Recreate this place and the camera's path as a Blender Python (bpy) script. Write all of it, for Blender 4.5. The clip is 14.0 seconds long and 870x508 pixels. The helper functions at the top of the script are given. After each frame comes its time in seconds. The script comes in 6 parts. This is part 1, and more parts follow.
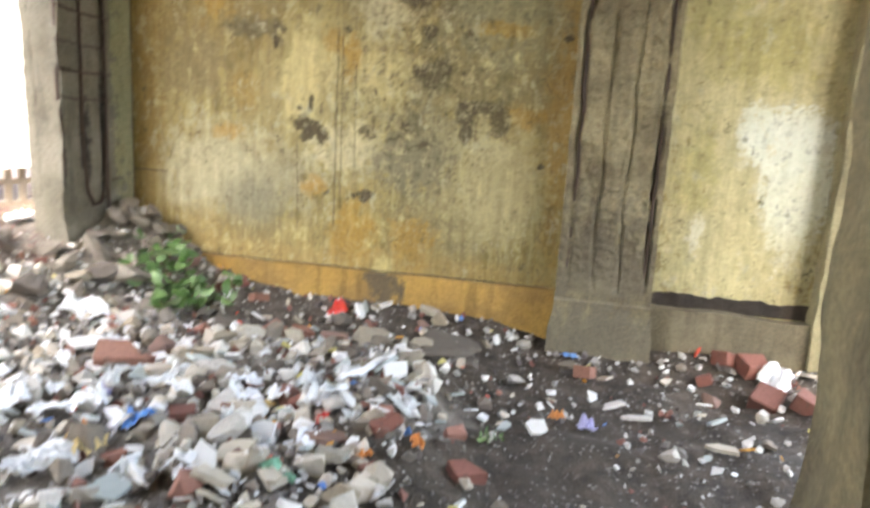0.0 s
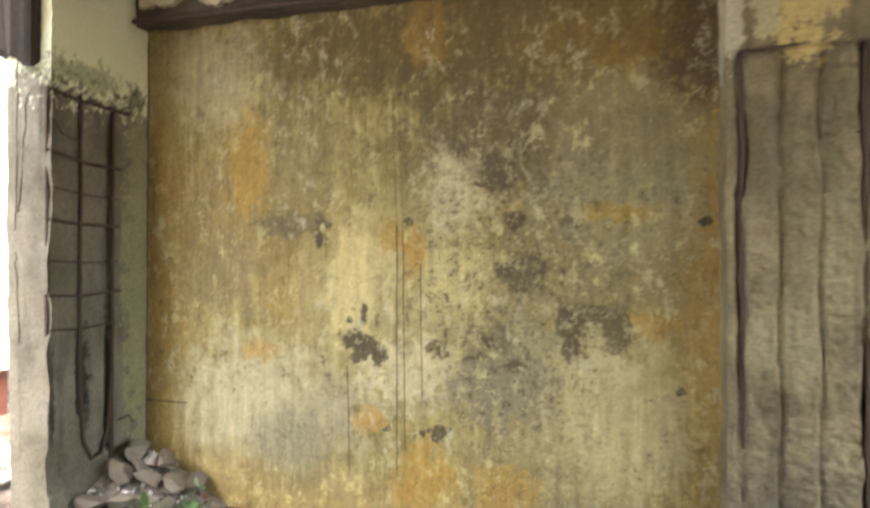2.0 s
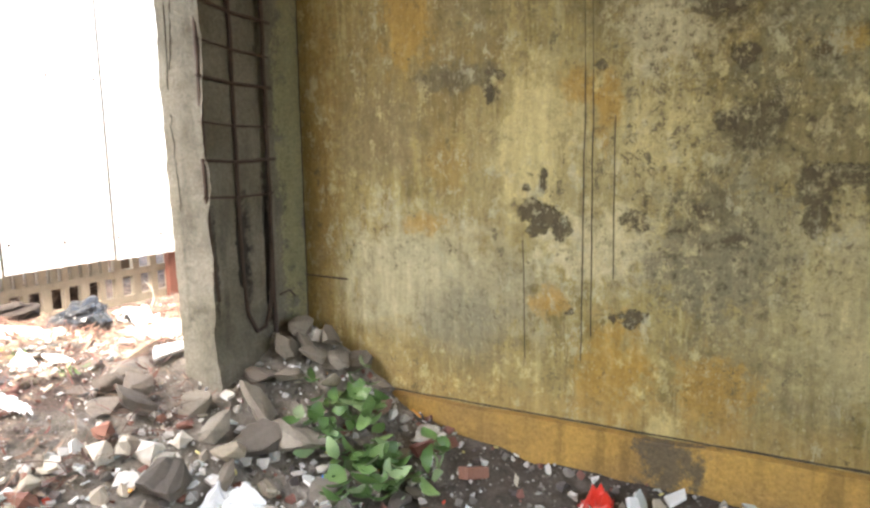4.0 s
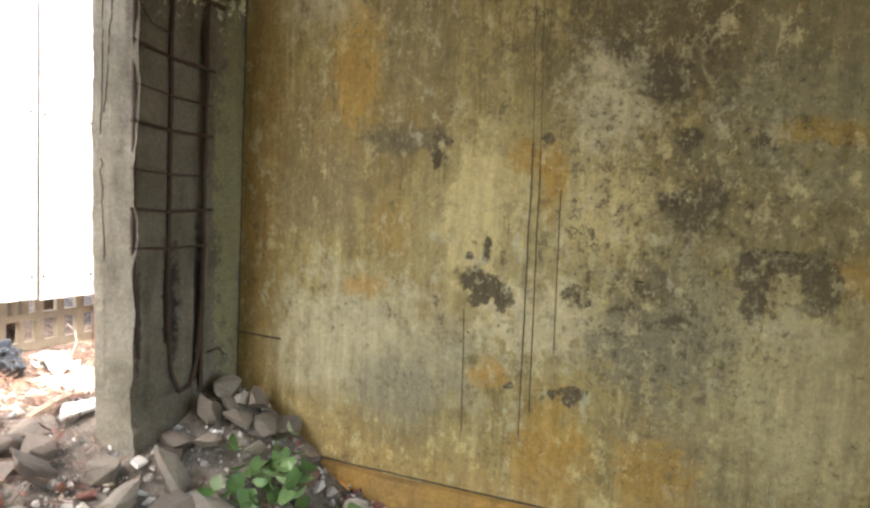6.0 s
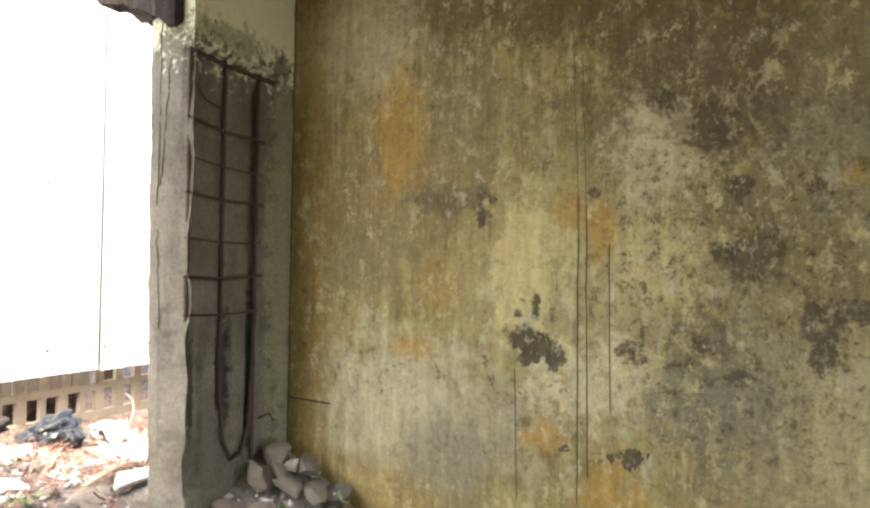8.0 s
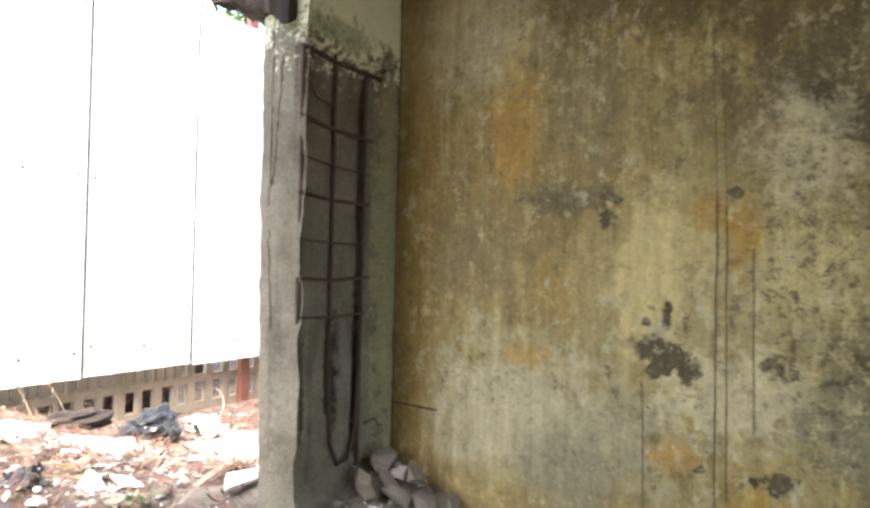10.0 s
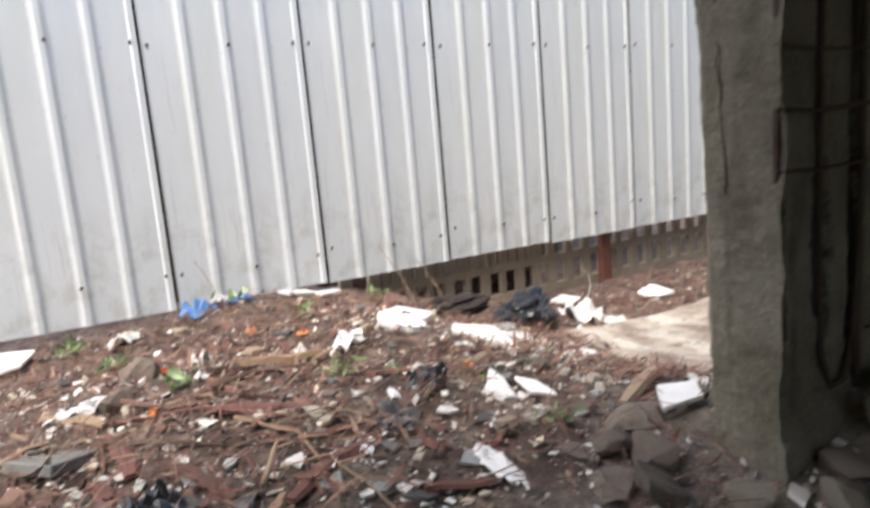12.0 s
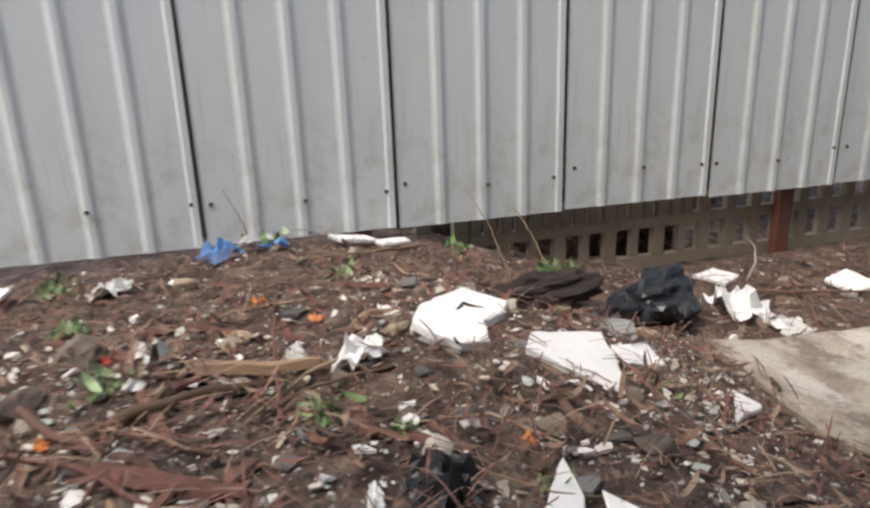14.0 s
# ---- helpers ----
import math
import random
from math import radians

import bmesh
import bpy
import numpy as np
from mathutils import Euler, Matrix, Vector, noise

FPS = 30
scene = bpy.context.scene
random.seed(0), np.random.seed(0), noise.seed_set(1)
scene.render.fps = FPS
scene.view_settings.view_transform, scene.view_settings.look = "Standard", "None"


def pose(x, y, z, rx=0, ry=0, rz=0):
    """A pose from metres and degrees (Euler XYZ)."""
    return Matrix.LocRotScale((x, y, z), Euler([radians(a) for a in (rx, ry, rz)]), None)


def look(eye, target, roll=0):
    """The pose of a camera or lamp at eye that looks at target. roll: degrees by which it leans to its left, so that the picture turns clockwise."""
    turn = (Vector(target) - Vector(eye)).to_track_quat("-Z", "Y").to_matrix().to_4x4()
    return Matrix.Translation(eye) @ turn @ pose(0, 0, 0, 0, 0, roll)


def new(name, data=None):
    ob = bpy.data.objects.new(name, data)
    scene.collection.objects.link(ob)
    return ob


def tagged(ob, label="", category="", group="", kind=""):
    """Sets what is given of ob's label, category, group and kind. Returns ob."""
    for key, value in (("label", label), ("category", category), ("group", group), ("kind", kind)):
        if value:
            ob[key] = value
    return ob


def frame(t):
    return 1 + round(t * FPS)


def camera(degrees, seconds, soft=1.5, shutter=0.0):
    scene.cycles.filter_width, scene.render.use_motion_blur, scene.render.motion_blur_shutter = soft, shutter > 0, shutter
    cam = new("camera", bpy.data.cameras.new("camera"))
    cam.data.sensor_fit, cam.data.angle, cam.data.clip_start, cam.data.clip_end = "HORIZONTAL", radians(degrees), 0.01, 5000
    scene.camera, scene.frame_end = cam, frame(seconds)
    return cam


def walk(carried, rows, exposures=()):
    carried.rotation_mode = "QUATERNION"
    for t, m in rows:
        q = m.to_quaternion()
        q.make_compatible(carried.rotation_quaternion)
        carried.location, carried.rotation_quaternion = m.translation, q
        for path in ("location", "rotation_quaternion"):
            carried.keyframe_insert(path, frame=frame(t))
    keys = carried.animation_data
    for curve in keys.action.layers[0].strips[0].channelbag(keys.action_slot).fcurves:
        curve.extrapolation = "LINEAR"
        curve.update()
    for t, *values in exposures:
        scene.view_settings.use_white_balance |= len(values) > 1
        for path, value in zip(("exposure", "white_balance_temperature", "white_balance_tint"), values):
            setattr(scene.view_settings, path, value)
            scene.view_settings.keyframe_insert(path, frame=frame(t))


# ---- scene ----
cam = camera(67.8, 14.0, 2.5, 0.45)
PATH = [
    (0, (3.188, -4.212, 1.052), (2.795, -2.283, 0.696), 3.4),
    (0.5, (3.166, -4.037, 1.142), (2.862, -2.064, 1.011), -0.8),
    (1, (3.082, -3.657, 1.267), (2.573, -1.727, 1.388), -5.4),
    (1.2, (3.096, -3.6, 1.332), (2.532, -1.684, 1.441), -5.4),
    (1.5, (3.018, -3.495, 1.327), (2.47, -1.573, 1.409), -3.8),
    (2, (2.726, -3.179, 1.508), (2.169, -1.258, 1.529), 0.0),
    (2.5, (2.584, -3.035, 1.42), (1.922, -1.158, 1.219), 3.4),
    (3, (2.532, -2.916, 1.326), (1.655, -1.142, 1.034), -0.4),
    (3.2, (2.487, -2.873, 1.324), (1.559, -1.131, 0.999), -0.9),
    (5.3, (2.277, -2.798, 1.33), (1.437, -0.988, 1.185), -0.8),
    (5.5, (2.298, -2.786, 1.328), (1.498, -0.957, 1.197), -0.2),
    (6, (2.338, -2.715, 1.392), (1.546, -0.884, 1.255), 2.6),
    (6.5, (2.329, -2.718, 1.386), (1.558, -0.875, 1.292), 2.7),
    (7, (2.351, -2.689, 1.386), (1.479, -0.889, 1.369), 2.1),
    (7.2, (2.348, -2.691, 1.373), (1.442, -0.908, 1.397), 1.6),
    (9.3, (2.333, -2.691, 1.459), (1.371, -0.939, 1.526), -0.3),
    (9.5, (2.292, -2.669, 1.485), (1.256, -0.958, 1.531), -0.2),
    (10, (2.065, -2.695, 1.404), (0.965, -1.025, 1.441), 1.3),
    (10.5, (1.862, -2.716, 1.409), (0.676, -1.106, 1.455), 1.3),
    (11, (1.692, -2.655, 1.374), (0.355, -1.167, 1.377), 0.3),
    (11.5, (1.415, -2.462, 1.316), (-0.16, -1.23, 1.255), -2.0),
    (12, (1.129, -2.386, 1.311), (-0.601, -1.434, 0.988), -4.8),
    (12.5, (0.848, -2.238, 1.264), (-0.895, -1.399, 0.757), -5.1),
    (13, (0.496, -2.027, 1.268), (-1.293, -1.295, 0.755), -2.4),
    (13.3, (0.459, -1.852, 1.343), (-1.388, -1.313, 0.796), -2.4),
    (13.5, (0.402, -1.781, 1.392), (-1.461, -1.307, 0.841), -0.6),
    (14, (0.147, -1.611, 1.305), (-1.695, -1.081, 0.736), -1.9),
]
EXPOSURE = [
    (0.0, 4.3, 7000, 8), (2.0, 4.35, 7050, 8), (3.0, 4.2, 7000, 8), (5.5, 3.74, 6950, 8), (7.0, 3.76, 6950, 8), (9.5, 3.9, 6700, 8), (10.2, 3.5, 6500, 8), (10.6, 2.9, 6400, 8),
    (11.0, 2.3, 6450, 8), (11.5, 2.0, 6400, 8), (12.0, 1.72, 6400, 9), (12.5, 1.45, 6400, 8), (13.0, 1.35, 6400, 8), (14.0, 1.05, 6400, 8),
]
walk(cam, [(t, look(eye, target, roll)) for t, eye, target, roll in PATH], EXPOSURE)

# ---- world and sun ----
SUN_UP, SUN_ROUND = radians(60), radians(167)
world = bpy.data.worlds.new("overcast_sky")
scene.world = world
world.use_nodes = True
sky = world.node_tree.nodes.new("ShaderNodeTexSky")
sky.sky_type, sky.sun_disc = "NISHITA", False
sky.sun_elevation, sky.sun_rotation = SUN_UP, SUN_ROUND
sky.air_density, sky.dust_density, sky.ozone_density = 1.0, 5.0, 0.6
background = world.node_tree.nodes["Background"]
background.inputs["Strength"].default_value = 0.145
world.node_tree.links.new(sky.outputs["Color"], background.inputs["Color"])
sun = new("sun", bpy.data.lights.new("sun", "SUN"))
sun.data.energy, sun.data.angle, sun.data.color = 0.8, radians(40), (1.0, 0.98, 0.95)
sun.matrix_world = look((0, 0, 20), Vector((0, 0, 20)) - Vector((math.sin(SUN_ROUND) * math.cos(SUN_UP), math.cos(SUN_ROUND) * math.cos(SUN_UP), math.sin(SUN_UP))))


# ---- material helpers ----
class Shader:
    """Builds one node material."""

    def __init__(self, name, rough=0.85, metal=0.0):
        self.mat = bpy.data.materials.new(name)
        self.mat.use_nodes = True
        self.tree = self.mat.node_tree
        self.bsdf = self.tree.nodes["Principled BSDF"]
        self.bsdf.inputs["Roughness"].default_value = rough
        self.bsdf.inputs["Metallic"].default_value = metal
        self.coord = self.add("ShaderNodeTexCoord").outputs["Object"]

    def add(self, kind, **props):
        n = self.tree.nodes.new(kind)
        for key, value in props.items():
            setattr(n, key, value)
        return n

    def put(self, socket, value):
        if isinstance(value, bpy.types.NodeSocket):
            self.tree.links.new(value, socket)
        elif isinstance(value, (tuple, list)) and len(value) == 3 and socket.type == "RGBA":
            socket.default_value = (*value, 1)
        else:
            socket.default_value = value

    def math(self, op, a, b=0.0, clamp=False):
        n = self.add("ShaderNodeMath", operation=op, use_clamp=clamp)
        self.put(n.inputs[0], a), self.put(n.inputs[1], b)
        return n.outputs[0]

    def vec(self, op, a, b=(0, 0, 0), c=None):
        n = self.add("ShaderNodeVectorMath", operation=op)
        self.put(n.inputs[0], a), self.put(n.inputs[1], b)
        if c is not None:
            self.put(n.inputs[2], c)
        return n.outputs["Value"] if op == "LENGTH" else n.outputs[0]

    def noise(self, scale, detail=4.0, stretch=(1, 1, 1), rough=0.55, colour=False, at=None):
        n = self.add("ShaderNodeTexNoise")
        v = self.coord if at is None else at
        self.put(n.inputs["Vector"], self.vec("MULTIPLY", v, stretch) if stretch != (1, 1, 1) else v)
        n.inputs["Scale"].default_value, n.inputs["Detail"].default_value, n.inputs["Roughness"].default_value = scale, detail, rough
        return n.outputs["Color"] if colour else n.outputs[0]

    def step(self, value, low, high, smooth=True):
        n = self.add("ShaderNodeMapRange", interpolation_type="SMOOTHSTEP" if smooth else "LINEAR")
        self.put(n.inputs["Value"], value)
        n.inputs["From Min"].default_value, n.inputs["From Max"].default_value = low, high
        return n.outputs[0]

    def mix(self, fac, a, b, kind="MIX"):
        n = self.add("ShaderNodeMix", data_type="RGBA", blend_type=kind)
        self.put(n.inputs[0], fac), self.put(n.inputs[6], a), self.put(n.inputs[7], b)
        return n.outputs[2]

    def ramp(self, value, stops, hard=False):
        n = self.add("ShaderNodeValToRGB")
        n.color_ramp.interpolation = "CONSTANT" if hard else "LINEAR"
        while len(n.color_ramp.elements) < len(stops):
            n.color_ramp.elements.new(0.5)
        for e, (place, colour) in zip(n.color_ramp.elements, stops):
            e.position, e.color = place, (*colour, 1)
        self.put(n.inputs[0], value)
        return n.outputs[0]

    def bump(self, height, strength=0.5, distance=0.01):
        n = self.add("ShaderNodeBump")
        n.inputs["Strength"].default_value, n.inputs["Distance"].default_value = strength, distance
        self.put(n.inputs["Height"], height)
        self.put(self.bsdf.inputs["Normal"], n.outputs[0])

    def colour(self, value):
        self.put(self.bsdf.inputs["Base Color"], value)
        return self

    def rand_object(self):
        return self.add("ShaderNodeObjectInfo").outputs["Random"]

    def rand_island(self):
        return self.add("ShaderNodeNewGeometry").outputs["Random Per Island"]


class StainsAndShade:
    """Patches of stain or painted-in light and shade on an upright surface, each uneven about a centre in the plane of
    two axes.
    """

    def __init__(self, shader, base, axes, wobble=0.07):
        self.s, self.tone, self.axes = shader, base, axes
        big = shader.vec("SUBTRACT", shader.noise(4.0, 3, colour=True), (0.5, 0.5, 0.5))
        fine = shader.vec("SUBTRACT", shader.noise(22.0, 4, colour=True, rough=0.7), (0.5, 0.5, 0.5))
        self.at = shader.vec("ADD", shader.coord, shader.vec("MULTIPLY_ADD", big, (wobble * 2.2,) * 3, shader.vec("MULTIPLY", fine, (wobble * 1.1,) * 3)))
        self.depth = None
        self.firm = shader.vec("ADD", shader.coord, shader.vec("MULTIPLY_ADD", big, (wobble * 0.5,) * 3, shader.vec("MULTIPLY", fine, (wobble * 0.9,) * 3)))
        self.chip = shader.math("SUBTRACT", shader.noise(26.0, 6, (1, 1, 0.9), 0.7), 0.5)
        self.rag = shader.math("SUBTRACT", shader.noise(11.0, 8, (1, 1, 0.8), 0.78), 0.5)

    def spot(self, u, v, ru, rv, colour, amount=0.8, edge=0.5, deep=False, crisp=False):
        s = self.s
        scale, centre = [0, 0, 0], [0, 0, 0]
        scale[self.axes[0]], scale[self.axes[1]] = 1 / ru, 1 / rv
        centre[self.axes[0]], centre[self.axes[1]] = -u / ru, -v / rv
        far = s.vec("LENGTH", s.vec("MULTIPLY_ADD", self.firm if deep or crisp else self.at, tuple(scale), tuple(centre)))
        far = s.math("ADD", far, s.math("MULTIPLY", self.chip if deep or crisp else self.rag, 2.2 if deep else 1.6 if crisp else 4.6))
        n = s.add("ShaderNodeMapRange", interpolation_type="SMOOTHSTEP")
        s.put(n.inputs[0], far)
        edge = edge if deep else edge * 0.65
        for k, val in enumerate((1 + edge, 1 - edge, 0.0, amount)):
            n.inputs[k + 1].default_value = val
        self.tone = s.mix(n.outputs[0], self.tone, colour)
        if deep:
            self.depth = n.outputs[0] if self.depth is None else s.math("MAXIMUM", self.depth, n.outputs[0])


CREAM, ORANGE, MUD = (0.56, 0.48, 0.25), (0.38, 0.23, 0.05), (0.088, 0.070, 0.040)
GREY, BROWN, OCHRE, PALE = (0.19, 0.17, 0.115), (0.115, 0.085, 0.032), (0.31, 0.205, 0.06), (0.60, 0.54, 0.36)


def wall_material():
    s = Shader("stained_plaster", 0.9)
    streak = s.noise(2.2, 7, (6, 6, 0.5), 0.68)
    fine_streak = s.noise(7.0, 6, (5, 5, 0.6), 0.7)
    blotch = s.noise(1.9, 8, rough=0.68)
    mottle = s.noise(8.0, 9, rough=0.8)
    grain = s.noise(48, 6, rough=0.75)
    base = s.ramp(blotch, [(0.34, (0.14, 0.11, 0.045)), (0.44, (0.24, 0.19, 0.075)), (0.52, (0.33, 0.265, 0.11)), (0.60, (0.30, 0.245, 0.115)), (0.70, (0.31, 0.19, 0.06))])
    base = s.mix(s.math("MULTIPLY", s.step(streak, 0.50, 0.66), 0.8), base, (0.42, 0.365, 0.20))
    base = s.mix(s.math("MULTIPLY", s.step(streak, 0.46, 0.34), 0.7), base, (0.145, 0.11, 0.05))
    base = s.mix(s.math("MULTIPLY", s.step(fine_streak, 0.54, 0.66), 0.45), base, (0.46, 0.41, 0.26))
    base = s.mix(s.math("MULTIPLY", s.step(fine_streak, 0.44, 0.34), 0.45), base, (0.13, 0.10, 0.05))
    st = StainsAndShade(s, base, (0, 2))
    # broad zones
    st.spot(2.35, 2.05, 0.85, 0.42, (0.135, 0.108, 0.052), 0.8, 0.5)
    st.spot(1.55, 1.25, 0.45, 0.55, (0.43, 0.37, 0.20), 0.6, 0.6)
    st.spot(0.75, 1.75, 0.5, 0.45, (0.24, 0.175, 0.075), 0.6, 0.6)
    st.spot(2.45, 1.45, 0.45, 0.35, (0.19, 0.16, 0.085), 0.65, 0.6)
    st.spot(0.85, 0.72, 0.6, 0.32, (0.36, 0.335, 0.25), 0.7, 0.6)
    st.spot(0.55, 0.62, 0.22, 0.4, (0.43, 0.40, 0.30), 0.5, 0.7)
    st.spot(1.08, 1.1, 0.25, 0.35, (0.33, 0.27, 0.14), 0.5, 0.7)
    st.spot(2.2, 0.95, 0.4, 0.25, (0.28, 0.265, 0.18), 0.65, 0.6)
    st.spot(2.95, 1.55, 0.3, 0.5, (0.24, 0.205, 0.11), 0.6, 0.6)
    st.spot(1.0, 0.25, 0.9, 0.22, (0.36, 0.28, 0.13), 0.5, 0.6)
    st.spot(2.35, 0.5, 0.35, 0.3, (0.25, 0.215, 0.13), 0.6, 0.6)
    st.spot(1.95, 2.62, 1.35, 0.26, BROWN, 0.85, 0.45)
    st.spot(0.45, 2.55, 0.35, 0.30, (0.42, 0.38, 0.26), 0.7, 0.6)
    st.spot(0.16, 1.2, 0.13, 1.3, (0.27, 0.175, 0.055), 0.7, 0.8)
    st.spot(3.10, 1.4, 0.11, 1.0, (0.36, 0.23, 0.07), 0.75, 0.8)
    st.spot(3.05, 2.5, 0.22, 0.30, (0.09, 0.06, 0.035), 0.9, 0.4)
    st.spot(2.62, 2.58, 0.35, 0.18, (0.26, 0.16, 0.035), 0.7, 0.6)
    st.spot(1.77, 2.68, 0.12, 0.18, ORANGE, 0.7, 0.6)
    st.spot(2.70, 1.95, 0.40, 0.40, (0.27, 0.255, 0.16), 0.65, 0.6)
    st.spot(2.10, 2.12, 0.34, 0.28, (0.13, 0.105, 0.055), 0.8, 0.45)
    st.spot(2.64, 2.09, 0.22, 0.13, (0.15, 0.13, 0.075), 0.7, 0.5)
    st.spot(0.735, 0.78, 0.36, 0.28, (0.46, 0.42, 0.28), 0.65, 0.7)
    st.spot(1.36, 1.38, 0.16, 0.30, CREAM, 0.8, 0.6)
    st.spot(1.92, 1.42, 0.20, 0.16, CREAM, 0.7, 0.6)
    st.spot(1.92, 1.86, 0.17, 0.20, PALE, 0.65, 0.6)
    st.spot(1.70, 0.92, 0.26, 0.16, PALE, 0.7, 0.6)
    st.spot(2.68, 0.80, 0.34, 0.34, (0.44, 0.385, 0.21), 0.75, 0.5)
    st.spot(2.12, 0.88, 0.26, 0.20, GREY, 0.75, 0.5)
    st.spot(1.00, 0.46, 0.24, 0.22, GREY, 0.6, 0.6)
    st.spot(0.55, 1.45, 0.25, 0.25, (0.21, 0.17, 0.10), 0.55, 0.6)
    st.spot(1.05, 2.15, 0.25, 0.30, (0.20, 0.165, 0.09), 0.55, 0.6)
    # rust
    st.spot(0.72, 2.02, 0.13, 0.26, (0.37, 0.235, 0.06), 0.75, 0.5)
    st.spot(1.56, 1.62, 0.08, 0.09, ORANGE, 0.7, 0.6)
    st.spot(1.68, 1.55, 0.07, 0.14, ORANGE, 0.75, 0.6)
    st.spot(1.44, 0.66, 0.09, 0.08, (0.42, 0.25, 0.06), 0.75, 0.6)
    st.spot(1.74, 0.36, 0.16, 0.24, ORANGE, 0.8, 0.6)
    st.spot(2.16, 0.34, 0.14, 0.18, ORANGE, 0.75, 0.6)
    st.spot(0.79, 1.00, 0.11, 0.05, ORANGE, 0.7, 0.6)
    st.spot(0.93, 1.30, 0.11, 0.16, OCHRE, 0.6, 0.7)
    st.spot(2.68, 1.73, 0.22, 0.05, (0.33, 0.21, 0.04), 0.7, 0.6)
    st.spot(2.86, 1.20, 0.12, 0.08, ORANGE, 0.65, 0.6)
    st.spot(0.6, 0.28, 0.6, 0.16, OCHRE, 0.35, 0.7)
    st.spot(1.6, 0.16, 1.7, 0.10, (0.36, 0.25, 0.10), 0.5, 0.7)
    st.spot(1.96, 0.13, 0.09, 0.07, CREAM, 0.6, 0.4)
    # worn dark patches
    st.spot(0.98, 1.715, 0.24, 0.055, (0.15, 0.125, 0.075), 0.85, 0.5)
    st.spot(1.15, 1.65, 0.04, 0.07, MUD, 0.75, 0.4)
    st.spot(2.10, 1.12, 0.13, 0.10, (0.15, 0.125, 0.07), 0.75, 0.5)
    st.spot(2.25, 1.45, 0.14, 0.11, (0.12, 0.10, 0.055), 0.85, 0.4)
    st.spot(2.21, 0.98, 0.055, 0.028, MUD, 0.85, 0.3)
    st.spot(2.45, 1.72, 0.04, 0.03, MUD, 0.8, 0.4)
    for u, v, ru, rv in ((1.365, 1.09, 0.065, 0.060), (1.43, 1.055, 0.065, 0.055), (1.39, 1.0, 0.045, 0.035), (1.505, 1.01, 0.045, 0.050), (1.415, 1.225, 0.022, 0.055), (1.34, 1.19, 0.02, 0.02),
                         (1.806, 1.065, 0.052, 0.036), (1.84, 1.04, 0.03, 0.02), (1.825, 0.636, 0.062, 0.028), (1.81, 0.61, 0.03, 0.026), (1.742, 0.623, 0.020, 0.018), (1.545, 0.632, 0.022, 0.018),
                         (1.666, 1.712, 0.026, 0.020), (1.20, 1.703, 0.028, 0.022), (1.148, 1.62, 0.02, 0.05), (2.985, 0.90, 0.022, 0.02), (3.09, 1.69, 0.03, 0.018), (2.08, 1.11, 0.03, 0.035)):
        st.spot(u, v, ru, rv, MUD, 0.95, 0.14, True)
    for u, v, ru, rv, tone in ((2.47, 1.20, 0.060, 0.085, MUD), (2.57, 1.252, 0.13, 0.040, MUD), (2.48, 1.085, 0.045, 0.065, MUD), (2.70, 1.17, 0.065, 0.11, (0.105, 0.085, 0.045)), (2.17, 1.47, 0.06, 0.045, MUD),
                               (2.30, 1.475, 0.07, 0.04, (0.10, 0.083, 0.045)), (2.25, 1.40, 0.06, 0.05, (0.115, 0.095, 0.05)), (2.10, 1.95, 0.11, 0.09, MUD), (2.03, 1.99, 0.06, 0.06, MUD), (1.93, 2.055, 0.045, 0.05, MUD), (2.215, 1.715, 0.05, 0.04, MUD)):
        st.spot(u, v, ru, rv, tone, 0.9, 0.2, True)
    # bay two: paler, with lime patches and green
    st.spot(4.2, 1.4, 0.60, 2.2, (0.52, 0.475, 0.29), 0.85, 0.2)
    st.spot(3.95, 2.0, 0.20, 0.35, (0.37, 0.345, 0.15), 0.7, 0.7)
    st.spot(4.1, 2.5, 0.4, 0.3, (0.42, 0.39, 0.19), 0.6, 0.7)
    st.spot(3.86, 0.3, 0.12, 0.2, (0.42, 0.39, 0.22), 0.6, 0.7)
    st.spot(4.25, 1.65, 0.25, 0.20, (0.36, 0.32, 0.12), 0.6, 0.7)
    st.spot(4.05, 2.35, 0.30, 0.20, (0.34, 0.30, 0.12), 0.55, 0.35, crisp=True)
    st.spot(4.30, 1.78, 0.16, 0.20, (0.35, 0.31, 0.14), 0.6, 0.35, crisp=True)
    st.spot(3.98, 1.62, 0.10, 0.16, (0.36, 0.32, 0.15), 0.5, 0.4, crisp=True)
    st.spot(4.42, 1.14, 0.25, 0.20, (0.70, 0.73, 0.68), 0.9, 0.3, crisp=True)
    st.spot(4.50, 0.86, 0.20, 0.26, (0.68, 0.71, 0.64), 0.85, 0.35, crisp=True)
    st.spot(4.22, 1.20, 0.10, 0.16, (0.66, 0.69, 0.63), 0.8, 0.35, crisp=True)
    st.spot(4.48, 0.68, 0.12, 0.24, (0.68, 0.69, 0.58), 0.7, 0.6)
    st.spot(3.95, 0.56, 0.05, 0.10, (0.66, 0.66, 0.56), 0.7, 0.5)
    st.spot(3.92, 0.93, 0.12, 0.25, (0.38, 0.35, 0.13), 0.5, 0.7)
